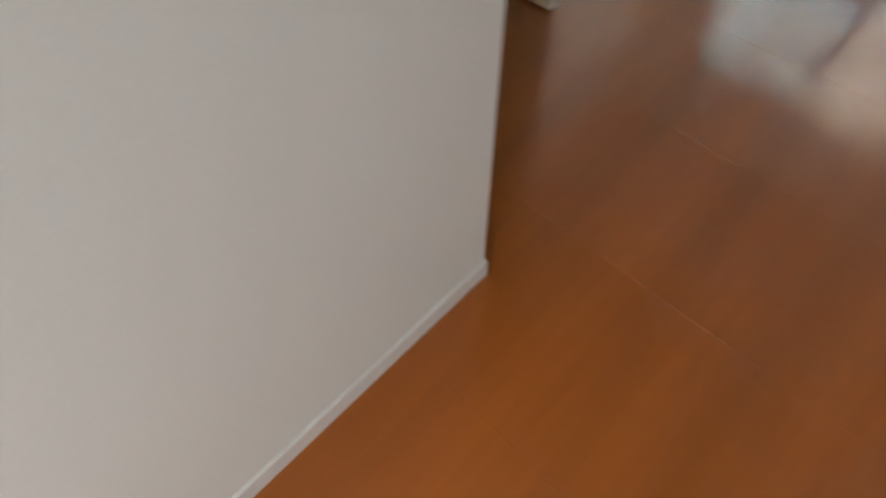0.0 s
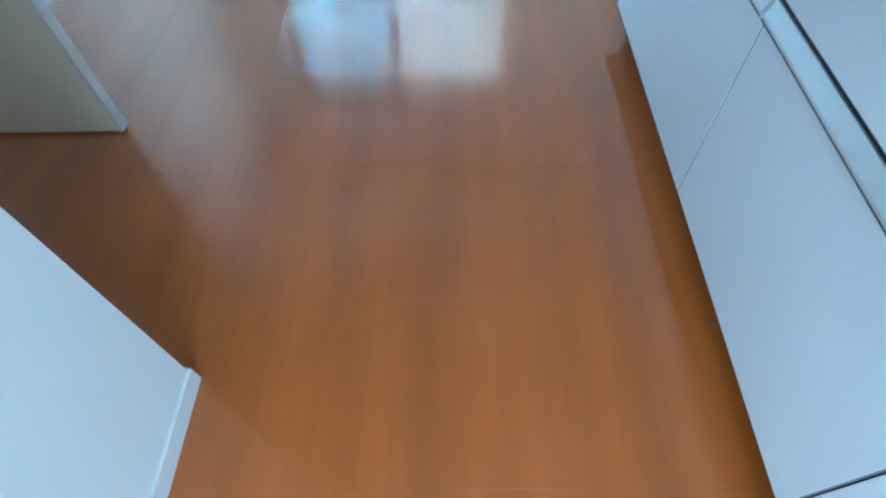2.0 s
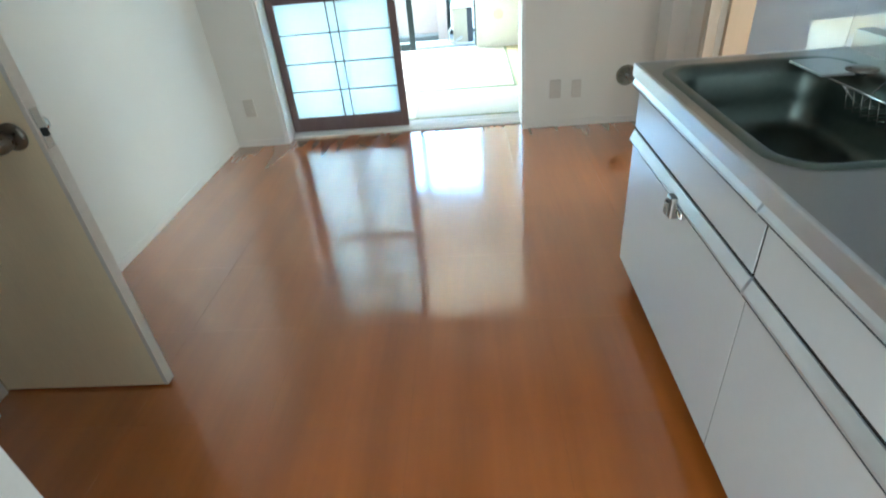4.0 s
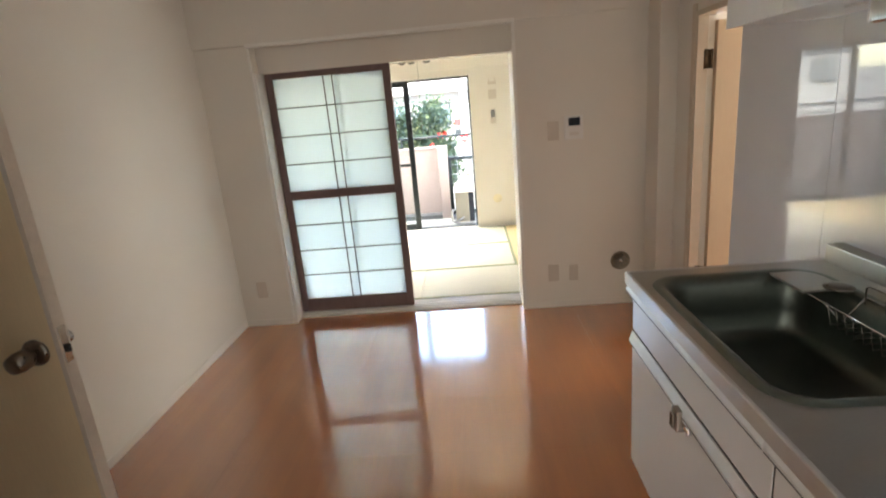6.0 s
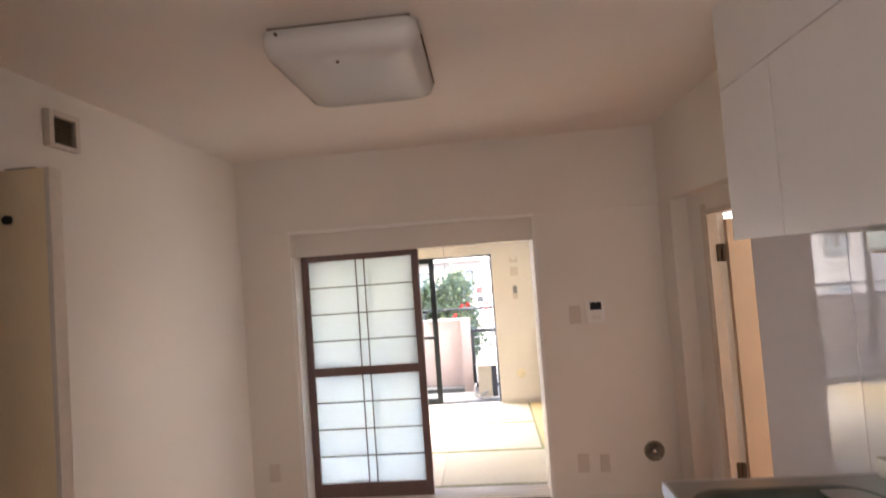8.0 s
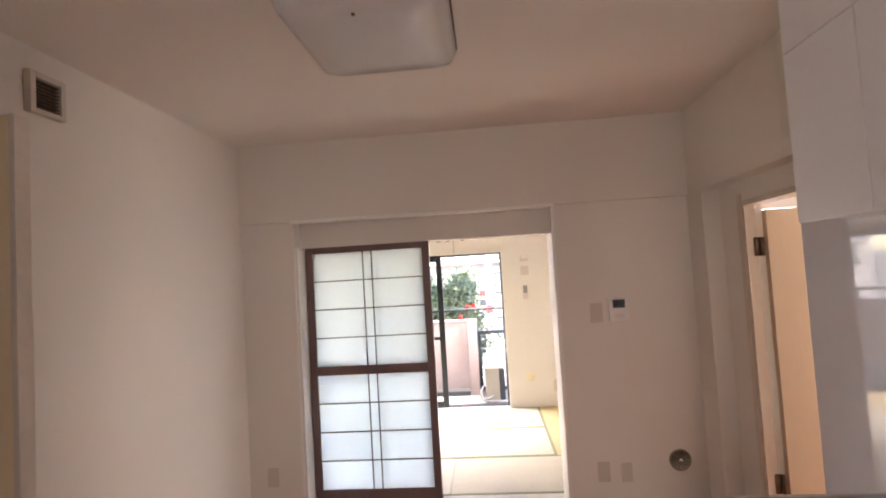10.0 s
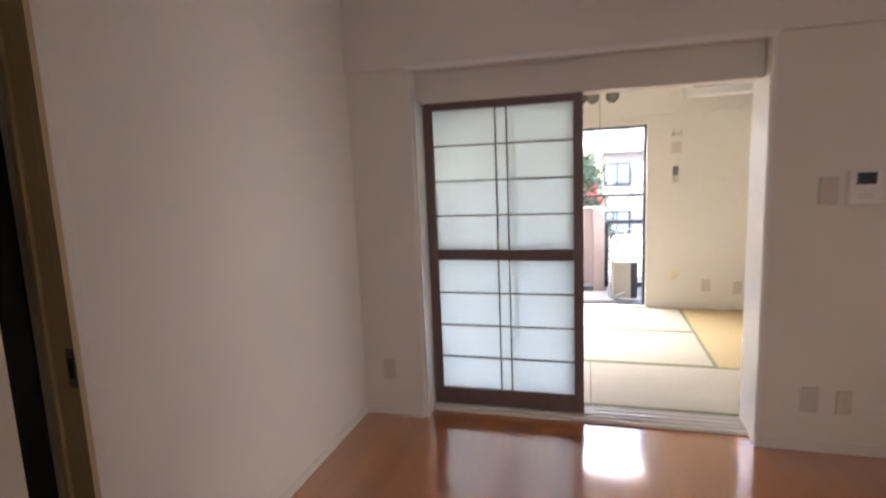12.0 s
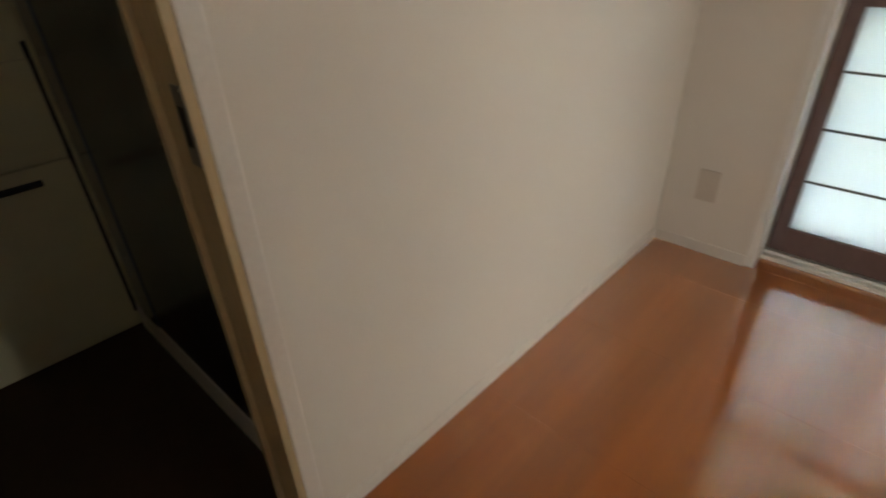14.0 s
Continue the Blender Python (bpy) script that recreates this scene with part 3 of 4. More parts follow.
def base_unit(y_near, y_far, low_drawer=False):
    t = thing("kitchen_base_unit", "white lacquered kitchen base unit with aluminium finger rails", "kitchen cabinet", "base units under the worktop", at=(FX, y_near, 0))
    w = y_far - y_near
    part("body", merged(box(0.020, 0.64, 0.0, w, 0.10, 0.60), box(0.020, 0.035, 0.0, w, 0.6005, 0.767), box(0.035, 0.64, w - 0.016, w, 0.6005, 0.767)), "lacquer", t)
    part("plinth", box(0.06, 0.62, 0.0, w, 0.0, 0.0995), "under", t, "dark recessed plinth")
    g = 0.0036
    # dark sheet behind the fronts, so their gaps read as shaded
    part("gap_shade_sheet", box(0.0196, 0.0199, 0.001, w - 0.001, 0.10, 0.781), "dark", t, "dark sheet shading the gaps between the fronts")
    part("drawer_front", box(0.0, 0.0195, g, w - g, 0.623, 0.750, 0.0015), "lacquer", t)
    part("finger_rail", rail(w, g, 0.762, 0.786, -0.024, -0.016), "alu", t, "satin aluminium rail")
    part("finger_rail", rail(w, g, 0.575, 0.614, -0.012, -0.001), "alu", t, "satin aluminium rail")
    # shadow of each rail's nose, put on as a thin grey strip
    part("rail_nose_shadow", box(-0.0248, -0.0235, g, w - g, 0.7623, 0.7650), "gutter", t, "dark strip painted as the rail nose's shadow")
    part("rail_nose_shadow", box(-0.0128, -0.0115, g, w - g, 0.5753, 0.5780), "gutter", t, "dark strip painted as the rail nose's shadow")
    # gap shade painted in: grey and dark strips fill the seams
    part("seam_shadow", box(0.001, 0.0195, -0.0012, 0.0012, 0.10, 0.572), "rubber", t, "grey shadow strip in the seam between the doors")
    part("seam_shadow", box(0.002, 0.0195, -g + 0.0004, g - 0.0004, 0.623, 0.757), "dark", t, "dark shadow strip in the seam between the drawers")
    part("rail_shadow_gap", box(0.001, 0.0195, g, w - g, 0.6155, 0.6225), "dark", t)
    if low_drawer:
        part("drawer_front", box(0.0, 0.0195, g, w - g, 0.240, 0.573, 0.0015), "lacquer", t)
        part("drawer_front", box(0.0, 0.0195, g, w - g, 0.10, 0.236, 0.0015), "lacquer", t)
    else:
        part("door", box(0.0, 0.0195, g - 0.0022, w - g + 0.0022, 0.10, 0.573, 0.0015), "lacquer", t)
    return t


ua = base_unit(-2.591, END)
base_unit(-3.318, -2.592)
base_unit(-4.25, -3.319, True)
hd = thing("cabinet_latch", "grey metal latch clipped to the cabinet rail", "latch", at=(FX + 0.013, -2.606, 0.566))
part("clip", box(-0.040, -0.012, 0.400, 0.440, -0.036, 0.026, 0.007, 3), "steel", hd)
part("button", box(-0.046, -0.0405, 0.408, 0.432, -0.028, 0.012, 0.003), "pewter", hd, "darker button face")
part("hook", box(-0.030, -0.014, 0.352, 0.3995, -0.012, 0.010, 0.004), "chrome", hd)


def rounded_rect(x0, x1, y0, y1, r, n=8):
    pts = []
    for cx, cy, a0 in ((x1 - r, y1 - r, 0), (x0 + r, y1 - r, 90), (x0 + r, y0 + r, 180), (x1 - r, y0 + r, 270)):
        for k in range(n + 1):
            a = radians(a0 + 90 * k / n)
            pts.append((cx + r * math.cos(a), cy + r * math.sin(a)))
    return pts


SX0, SX1, SY0, SY1 = 2.232, 2.70, -2.55, -1.845
TOP = 0.832


def worktop():
    t = thing("worktop", "brushed steel worktop with a pressed sink", "worktop", at=(0, 0, 0))
    hole = rounded_rect(SX0, SX1, SY0, SY1, 0.085)
    bm = bmesh.new()
    x0, x1, y0, y1 = 2.182, 2.80, -4.25, -1.760
    cx, cy = (SX0 + SX1) / 2, (SY0 + SY1) / 2
    inner = [bm.verts.new((x, y, TOP)) for x, y in hole]
    outer = []
    n = 9
    corners = [(x1, y1), (x0, y1), (x0, y0), (x1, y0)]
    for i, (x, y) in enumerate(hole):
        q, k = divmod(i, n)
        if k == n // 2:
            p = corners[q]
        else:
            first = k < n // 2
            if q == 0:
                p = (x1, y) if first else (x, y1)
            elif q == 1:
                p = (x, y1) if first else (x0, y)
            elif q == 2:
                p = (x0, y) if first else (x, y0)
            else:
                p = (x, y0) if first else (x1, y)
        outer.append(bm.verts.new((p[0], p[1], TOP)))
    for i in range(len(hole)):
        j = (i + 1) % len(hole)
        bm.faces.new((inner[i], inner[j], outer[j], outer[i]))
    bmesh.ops.remove_doubles(bm, verts=bm.verts[:], dist=1e-5)
    bmesh.ops.recalc_face_normals(bm, faces=bm.faces[:])
    for f in bm.faces:
        if f.normal.z < 0:
            f.normal_flip()
    part("top_sheet", bm, "steel", t)
    part("front_edge", box(2.170, 2.1825, -4.25, -1.7485, 0.793, 0.834, 0.004, 3), "lip", t, "rolled steel front edge")
    part("end_edge", box(2.1828, 2.855, -1.7605, -1.7485, 0.781, 0.834, 0.004, 3), "lip", t, "rolled steel end edge")
    # bowl: raised lip, wall, ledge and floor
    bm = bmesh.new()
    steps = [(-0.024, 0.0006, 0.10), (-0.020, 0.0042, 0.098), (-0.004, 0.0042, 0.088), (0.004, 0.002, 0.085), (0.010, -0.002, 0.083), (0.020, -0.012, 0.08), (0.028, -0.03, 0.078),
             (0.034, -0.10, 0.076), (0.040, -0.155, 0.074), (0.055, -0.178, 0.07), (0.085, -0.188, 0.06), (0.14, -0.192, 0.05)]
    rings = []
    for inset, dz, r in steps:
        rings.append([bm.verts.new((x, y, TOP + dz)) for x, y in rounded_rect(SX0 + inset, SX1 - inset, SY0 + inset, SY1 - inset, r)])
    for p, q in zip(rings, rings[1:]):
        for i in range(len(p)):
            j = (i + 1) % len(p)
            bm.faces.new((p[i], p[j], q[j], q[i]))
    bm.faces.new(rings[-1])
    bmesh.ops.recalc_face_normals(bm, faces=bm.faces[:])
    for f in bm.faces:
        f.normal_flip()
    if sum(f.normal.z for f in bm.faces) < 0:
        for f in bm.faces:
            f.normal_flip()
    part("sink_bowl", bm, "sink_steel", t, "dull steel sink bowl with dark reflections in its colour", True)
    part("drain", merged(lathe([(0.058, 0.0), (0.058, 0.003), (0.046, 0.005)], "z", (2.44, -2.40, TOP - 0.191))), "pewter", t, "round drain ring", True)
    part("drain_cover", lathe([(0.044, 0.0055), (0.044, 0.0065), (0.02, 0.008)], "z", (2.44, -2.40, TOP - 0.191)), "dark", t, "dark drain cover", True)
    part("back_riser", merged(box(2.80, 2.855, -4.25, -1.765, 0.782, 0.889, 0.004)), "steel", t, "steel upstand along the wall")
    part("corner_shelf", box(2.58, 2.705, -2.02, -1.855, TOP - 0.004, TOP + 0.004, 0.003), "steel", t, "flat shelf in the sink corner")
    return t


worktop()
sp = thing("drain_stopper", "grey disc stopper on the sink ledge", "stopper", at=(2.66, -2.045, TOP + 0.0045))
part("disc", lathe([(0.036, 0.012), (0.038, 0.015), (0.036, 0.019), (0.016, 0.022)], "z"), "pewter", sp, smooth=True)
part("stem", lathe([(0.012, 0.0), (0.012, 0.012)], "z", (0, 0, 0), 14), "chrome", sp, smooth=True)
rk = thing("dish_rack", "thin chrome wire rack hung in the sink", "dish rack", at=(2.585, -2.50, TOP))
part("rim_wire", tube([(0.0, 0.0, 0.002), (0.0, 0.46, 0.002)], 0.0025), "chrome", rk, smooth=True)
part("rim_wire", tube([(0.11, 0.0, 0.006), (0.11, 0.40, 0.006)], 0.003), "chrome", rk, smooth=True)
part("side_wire", tube([(0.0, 0.40, 0.002), (0.055, 0.40, -0.06), (0.11, 0.40, 0.006)], 0.0025), "chrome", rk, smooth=True)
for k in range(13):
    y = 0.02 + k * 0.03
    part("cross_wire", tube([(0.0, y, 0.0), (0.012, y, -0.055), (0.095, y, -0.055), (0.11, y, 0.004)], 0.0013, 6), "pewter", rk, smooth=True)
part("hoop", tube([(0.085, 0.30, 0.0), (0.085, 0.30, 0.045), (0.085, 0.31, 0.052), (0.085, 0.36, 0.052), (0.085, 0.37, 0.045), (0.085, 0.37, 0.0)], 0.0022), "pewter", rk, smooth=True)
part("hoop", tube([(0.085, 0.18, 0.0), (0.085, 0.18, 0.045), (0.085, 0.19, 0.052), (0.085, 0.24, 0.052), (0.085, 0.25, 0.045), (0.085, 0.25, 0.0)], 0.0022), "pewter", rk, smooth=True)

# glossy wall panels behind the worktop
pw = structure("kitchen_wall_panels", box(RIGHT - 0.004, RIGHT - 0.001, -4.25, RD0 + 0.004, 0.0, 1.60), "wall", "glossy white wall panels behind the sink", "wall panel")
for y0, y1 in ((-4.25, -3.602), (-3.6, -2.632), (-2.63, -1.662), (-1.66, RD0 + 0.004)):
    part("panel", box(RIGHT - 0.0085, RIGHT - 0.0045, y0, y1, 0.0, 1.60 if y0 < -1.7 else 1.872, 0.0008), "panel", pw)


def wall_cabinet(y0, y1):
    t = thing("wall_cabinet", "plain white wall cabinet reaching the ceiling", "kitchen cabinet", "wall cabinets over the sink", at=(2.526, y0, 1.581))
    w, h, d = y1 - y0, CEIL - 1.581, 0.512
    part("body", box(0.021, 0.325, 0.0, w, 0.0, h - 0.001, 0.001), "lacquer", t)
    part("door", box(0.0, 0.020, 0.0018, w - 0.0018, -0.006, d - 0.0015, 0.0015), "lacquer", t)
    part("filler_board", box(0.001, 0.020, 0.0, w, d + 0.0015, h - 0.002, 0.001), "lacquer", t, "white filler board under the ceiling")


wall_cabinet(-1.912, -1.60)
wall_cabinet(-2.64, -1.9125)
wall_cabinet(-3.4, -2.6405)
wall_cabinet(-4.25, -3.4005)
ul = thing("under_cabinet_light", "chrome strip light below the wall cabinet", "light", at=(2.60, -2.165, 1.580))
part("housing", box(-0.035, 0.035, -0.62, 0.0, -0.070, -0.006, 0.014, 3), "chrome", ul, smooth=False)
part("bracket", box(-0.02, 0.02, -0.03, 0.02, -0.006, 0.0, 0.001), "alu", ul)
part("end_cap", box(-0.030, 0.030, 0.0005, 0.008, -0.064, -0.012, 0.004), "alu", ul)
part("cord", tube([(0.0, 0.008, -0.018), (0.03, 0.10, -0.012), (0.05, 0.20, -0.008)], 0.003), "white_plastic", ul, smooth=True)

# ---- ceiling lamp ----
cl = thing("ceiling_lamp", "square ceiling lamp with a frosted white shade", "ceiling lamp", at=(1.25, -1.555, CEIL))
bm = bmesh.new()
rings = []
for inset, z, r in ((0.0, -0.018, 0.05), (0.0, -0.058, 0.05), (0.012, -0.094, 0.05), (0.045, -0.112, 0.05), (0.12, -0.118, 0.04)):
    rings.append([bm.verts.new((x, y, z)) for x, y in rounded_rect(-0.262 + inset, 0.262 - inset, -0.29 + inset, 0.29 - inset, r, 6)])
for p, q in zip(rings, rings[1:]):
    for i in range(len(p)):
        j = (i + 1) % len(p)
        bm.faces.new((p[i], q[i], q[j], p[j]))
bm.faces.new(rings[-1][::-1])
bm.faces.new(rings[0])
bmesh.ops.recalc_face_normals(bm, faces=bm.faces[:])
part("shade", bm, "shade", cl, "frosted white shade", True)
part("base_plate", box(-0.24, 0.24, -0.27, 0.27, -0.0175, 0.0, 0.003), "lamp_base", cl)
part("side_clip", tube([(0.266, -0.20, -0.045), (0.266, 0.22, -0.06)], 0.003), "bronze", cl, "thin brass side bar", True)
part("screw", lathe([(0.006, 0.0), (0.006, 0.006)], "y", (-0.20, -0.297, -0.035), 10), "bronze", cl)
part("screw", lathe([(0.006, 0.0), (0.006, 0.006)], "z", (-0.02, -0.22, -0.119), 10), "bronze", cl)

# ---- wall fittings ----
vt = thing("wall_vent", "ivory square wall vent with a dark grille", "vent", at=(0.0, -1.516, 2.213))
part("frame", merged(box(0.0, 0.03, -0.078, -0.055, -0.072, 0.078, 0.003), box(0.0, 0.03, 0.055, 0.078, -0.072, 0.078, 0.003),
                     box(0.0, 0.03, -0.055, 0.055, 0.055, 0.078, 0.003), box(0.0, 0.03, -0.055, 0.055, -0.072, -0.055, 0.003)), "plastic", vt)
part("backing", box(0.0, 0.008, -0.055, 0.055, -0.055, 0.055), "dark", vt)
for k in range(8):
    z = -0.047 + k * 0.0135
    part("slat", box(0.012, 0.022, -0.055, 0.055, z - 0.0025, z + 0.0025), "bronze", vt)
for k in range(5):
    y = -0.044 + k * 0.022
    part("bar", box(0.009, 0.0118, y - 0.002, y + 0.002, -0.055, 0.055), "bronze", vt)

ic = thing("intercom", "white intercom with a small dark screen", "intercom", at=(2.352, 0.0, 1.212))
part("body", box(-0.06, 0.056, -0.022, 0.0, -0.072, 0.074, 0.006, 3), "white_plastic", ic)
part("screen", box(-0.036, 0.036, -0.0245, -0.0225, 0.012, 0.062, 0.001), "screen", ic, "black screen")
part("speaker_slots", merged(*[box(-0.03, 0.03, -0.0235, -0.0223, -0.03 - 0.008 * k, -0.027 - 0.008 * k) for k in range(3)]), "plastic", ic)


def plate(name, label, category, x, y, z, w, h, bits, wall="north", group=""):
    t = thing(name, label, category, group, at=(x, y, z))
    part("cover", box(-w / 2, w / 2, -0.009, 0.0, -h / 2, h / 2, 0.003), "plastic", t)
    for bx, bz, bw, bh in bits:
        part("insert", box(bx - bw / 2, bx + bw / 2, -0.0115, -0.0095, bz - bh / 2, bz + bh / 2, 0.0006), "plastic", t)
    return t


plate("light_switch", "ivory double light switch", "switch", 2.222, 0.0, 1.200, 0.072, 0.118, ((0, 0.02, 0.022, 0.035), (0, -0.02, 0.022, 0.035)))
plate("wall_outlet", "ivory double wall outlet", "outlet", 2.198, 0.0, 0.252, 0.072, 0.118, ((0, 0.02, 0.03, 0.022), (0, -0.02, 0.03, 0.022)), group="wall outlets")
plate("wall_outlet", "ivory aerial and telephone outlet", "outlet", 2.333, 0.0, 0.246, 0.06, 0.112, ((0, 0.0, 0.024, 0.024),), group="wall outlets")
plate("wall_outlet", "ivory double wall outlet", "outlet", 0.155, 0.0, 0.272, 0.072, 0.118, ((0, 0.02, 0.03, 0.022), (0, -0.02, 0.03, 0.022)), group="wall outlets")
rv = thing("round_vent", "round dull metal wall vent with radial blades", "vent", at=(2.645, 0.0, 0.309))
part("rim", lathe([(0.064, 0.0), (0.064, -0.006), (0.056, -0.012), (0.052, -0.006)], "y", (0, 0, 0), 36), "brass_vent", rv, smooth=True)
for k in range(10):
    a = math.pi * 2 * k / 10
    part("blade", tube([(0.008 * math.cos(a), -0.0125, 0.008 * math.sin(a)), (0.05 * math.cos(a), -0.0125, 0.05 * math.sin(a))], 0.004, 6), "pewter", rv)
part("hub", lathe([(0.012, -0.008), (0.012, -0.016), (0.008, -0.019)], "y", (0, 0, 0), 16), "chrome", rv, smooth=True)

# tatami room fittings on the window wall
plate("wall_outlet", "ivory double wall outlet on the tatami room wall", "outlet", 2.245, TAT_B, 0.247, 0.075, 0.12, ((0, 0.02, 0.03, 0.022), (0, -0.02, 0.03, 0.022)), group="wall outlets")
plate("wall_outlet", "ivory aerial outlet on the tatami room wall", "outlet", 2.50, TAT_B, 0.228, 0.07, 0.115, ((0, 0.0, 0.024, 0.024),), group="wall outlets")
plate("wall_outlet", "ivory telephone outlet on the tatami room wall", "outlet", 2.655, TAT_B, 0.24, 0.09, 0.12, ((0, 0.02, 0.03, 0.022),), group="wall outlets")
plate("wall_outlet", "ivory air-conditioner outlet high on the wall", "outlet", 1.975, TAT_B, 1.485, 0.085, 0.10, ((0, 0.0, 0.03, 0.03),), group="wall outlets")
hk = thing("coat_hook", "pair of small bent hooks on the wall", "hook", at=(1.975, TAT_B, 1.615))
part("plate", box(-0.045, 0.045, -0.006, 0.0, -0.03, 0.0, 0.002), "plastic", hk)
for x in (-0.032, 0.032):
    part("hook_arm", tube([(x, -0.006, -0.012), (x, -0.02, -0.02), (x, -0.026, 0.0), (x, -0.024, 0.03)], 0.006), "plastic", hk, smooth=True)
rm = thing("remote_holder", "grey remote control in a wall holder", "remote control", at=(1.97, TAT_B, 1.252))
part("holder", box(-0.026, 0.026, -0.022, 0.0, -0.075, -0.01, 0.004), "plastic", rm)
part("remote", box(-0.022, 0.022, -0.017, -0.004, -0.009, 0.07, 0.003), "rubber", rm, "grey remote control")
st = tagged(new("wall_stain", mesh_from(lathe([(0.05, 0.0), (0.046, -0.0012)], "y", (1.968, TAT_B - 0.0006, 0.345), 24), "wall_stain", M["stain"])),
            "yellowed round patch on the wallpaper", "stain")

ai = thing("air_conditioner", "white wall-mounted air conditioner with a dark slot", "air conditioner", at=(2.02, TAT_B - 0.02, 1.90))
part("body", box(0.0, 0.70, -0.19, 0.0, 0.0, 0.27, 0.015, 3), "white_plastic", ai)
part("louvre", box(0.04, 0.66, -0.193, -0.188, 0.064, 0.072), "ac_dark", ai, "dark air slot")

cr = thing("spot_pendant", "dark ceiling spotlight cluster with glass fronts", "ceiling light", at=(1.26, 1.2, CEIL))
part("canopy", lathe([(0.06, 0.0), (0.06, -0.02), (0.02, -0.03)], "z"), "sash", cr, smooth=True)
part("stem", tube([(0, 0, -0.02), (0, 0, -0.52)], 0.009), "sash", cr, smooth=True)
part("cross_arm", tube([(-0.13, 0, -0.535), (0.13, 0, -0.525)], 0.009), "sash", cr, smooth=True)
for x in (-0.085, -0.005, 0.122):
    sh = part("spot_head", lathe([(0.02, 0.05), (0.034, 0.035), (0.042, -0.02), (0.042, -0.045)], "y", (x, 0, -0.578), 20), "sash", cr, smooth=True)
    part("spot_glass", lathe([(0.039, -0.0455), (0.03, -0.049)], "y", (x, 0, -0.578), 20), "pewter", cr, "pale glass front", True)
    part("spot_joint", tube([(x, 0, -0.528), (x, 0, -0.545)], 0.007), "sash", cr)
part("pull_cord", tube([(0.04, -0.02, -0.53), (0.042, -0.02, -0.80)], 0.0015, 6), "muntin", cr)
part("pull_bead", lathe([(0.004, -0.815), (0.006, -0.80)], "z", (0.042, -0.02, 0), 10), "bronze", cr)

# ---- balcony ----
structure("balcony_floor", box(-1.5, 3.2, TAT_B + 0.141, 3.74, -0.25, -0.03), "concrete", "grey balcony floor", "floor")
structure("balcony_ceiling", box(-1.5, 3.2, TAT_B + 0.141, 3.67, 2.45, 2.6), "house", "balcony slab above", "ceiling")
structure("balcony_wall", merged(box(-1.5, 1.275, 3.52, 3.67, -0.03, 0.870), box(-1.5, 1.28, 3.505, 3.685, 0.871, 0.895, 0.004),
                                 box(1.276, 1.392, 3.36, 3.68, -0.03, 0.895, 0.004)), "pink", "pink rendered balcony parapet", "wall")
structure("balcony_gutter", box(-1.5, 1.275, 3.34, 3.519, -0.0295, 0.025, 0.004), "gutter", "dark coated upstand along the parapet", "trim")
hr = thing("balcony_handrail", "dark metal handrail above the parapet", "handrail", at=(0, 3.59, 0.86))
part("rail", tube([(-1.5, 0, 0.16), (3.2, 0, 0.16)], 0.018, 10), "sash", hr, smooth=True)
for x in (-1.2, -0.2, 0.8):
    part("post", tube([(x, 0, 0.03), (x, 0, 0.15)], 0.012), "sash", hr)
br = thing("balcony_railing", "dark framed railing panel with gridded glass", "railing", at=(1.394, 3.52, -0.01))
part("frame", merged(box(0, 0.042, -0.025, 0.025, 0, 0.76), box(1.0, 1.04, -0.02, 0.02, 0, 0.76), box(0.042, 1.0, -0.025, 0.025, 0.715, 0.76), box(0.035, 1.0, -0.02, 0.02, 0.0, 0.05)), "sash", br)
for k in range(9):
    part("vertical_bar", box(0.12 + 0.1 * k, 0.125 + 0.1 * k, -0.004, 0.004, 0.05, 0.72), "alu", br)
for k in range(5):
    part("cross_bar", box(0.035, 1.0, -0.003, 0.003, 0.17 + 0.12 * k, 0.175 + 0.12 * k), "alu", br)
pn = part("pane", box(0.035, 1.0, 0.006, 0.010, 0.05, 0.72), "glass", br, "clear greenish pane")
pn.visible_shadow = False
ou = thing("outdoor_unit", "aged ivory outdoor air-conditioner unit with a hose", "air conditioner", at=(1.47, 2.90, -0.03))
part("casing", box(0.0, 0.165, 0.0, 0.62, 0.03, 0.40, 0.008), "ac_body", ou)
part("lid", box(-0.008, 0.235, -0.008, 0.63, 0.401, 0.420, 0.004), "plastic", ou, "pale lid")
part("grille", box(0.166, 0.228, -0.003, 0.62, 0.03, 0.40, 0.003), "ac_dark", ou, "black grille side")
part("foot", box(0.01, 0.22, 0.05, 0.10, 0.0, 0.0295), "gutter", ou)
part("foot", box(0.01, 0.22, 0.50, 0.55, 0.0, 0.0295), "gutter", ou)
part("hose", tube([(0.10, -0.01, 0.10), (0.02, -0.05, 0.06), (-0.045, -0.04, 0.06), (-0.05, 0.0, 0.14), (-0.03, 0.02, 0.20)], 0.013, 8), "rubber", ou, "grey drain hose", True)
part("pipe", tube([(-0.03, -0.05, 0.05), (0.08, -0.06, 0.035), (0.26, -0.05, 0.04)], 0.012, 8), "rubber", ou, smooth=True)

# ---- outside ----
GZ = -2.6
structure("ground", box(-3000, 3000, 3.72, 4000, GZ - 1, GZ), "ground", "pale ground reaching the horizon", "ground")
structure("road", box(-60, 60, 12, 17, GZ + 0.004, GZ + 0.03), "asphalt", "grey asphalt road", "road")
structure("building_wall", merged(box(-6, TAT_L - 0.1, TAT_B, TAT_B + 0.14, GZ, 5), box(TAT_R + 0.1, 3.88, TAT_B, TAT_B + 0.14, GZ, 5), box(-6, 8, 3.53, 3.66, GZ, -0.26),
                                  box(-6, 8, TAT_B, TAT_B + 0.14, 2.62, 5)), "house", "pale outer wall of the building", "wall")


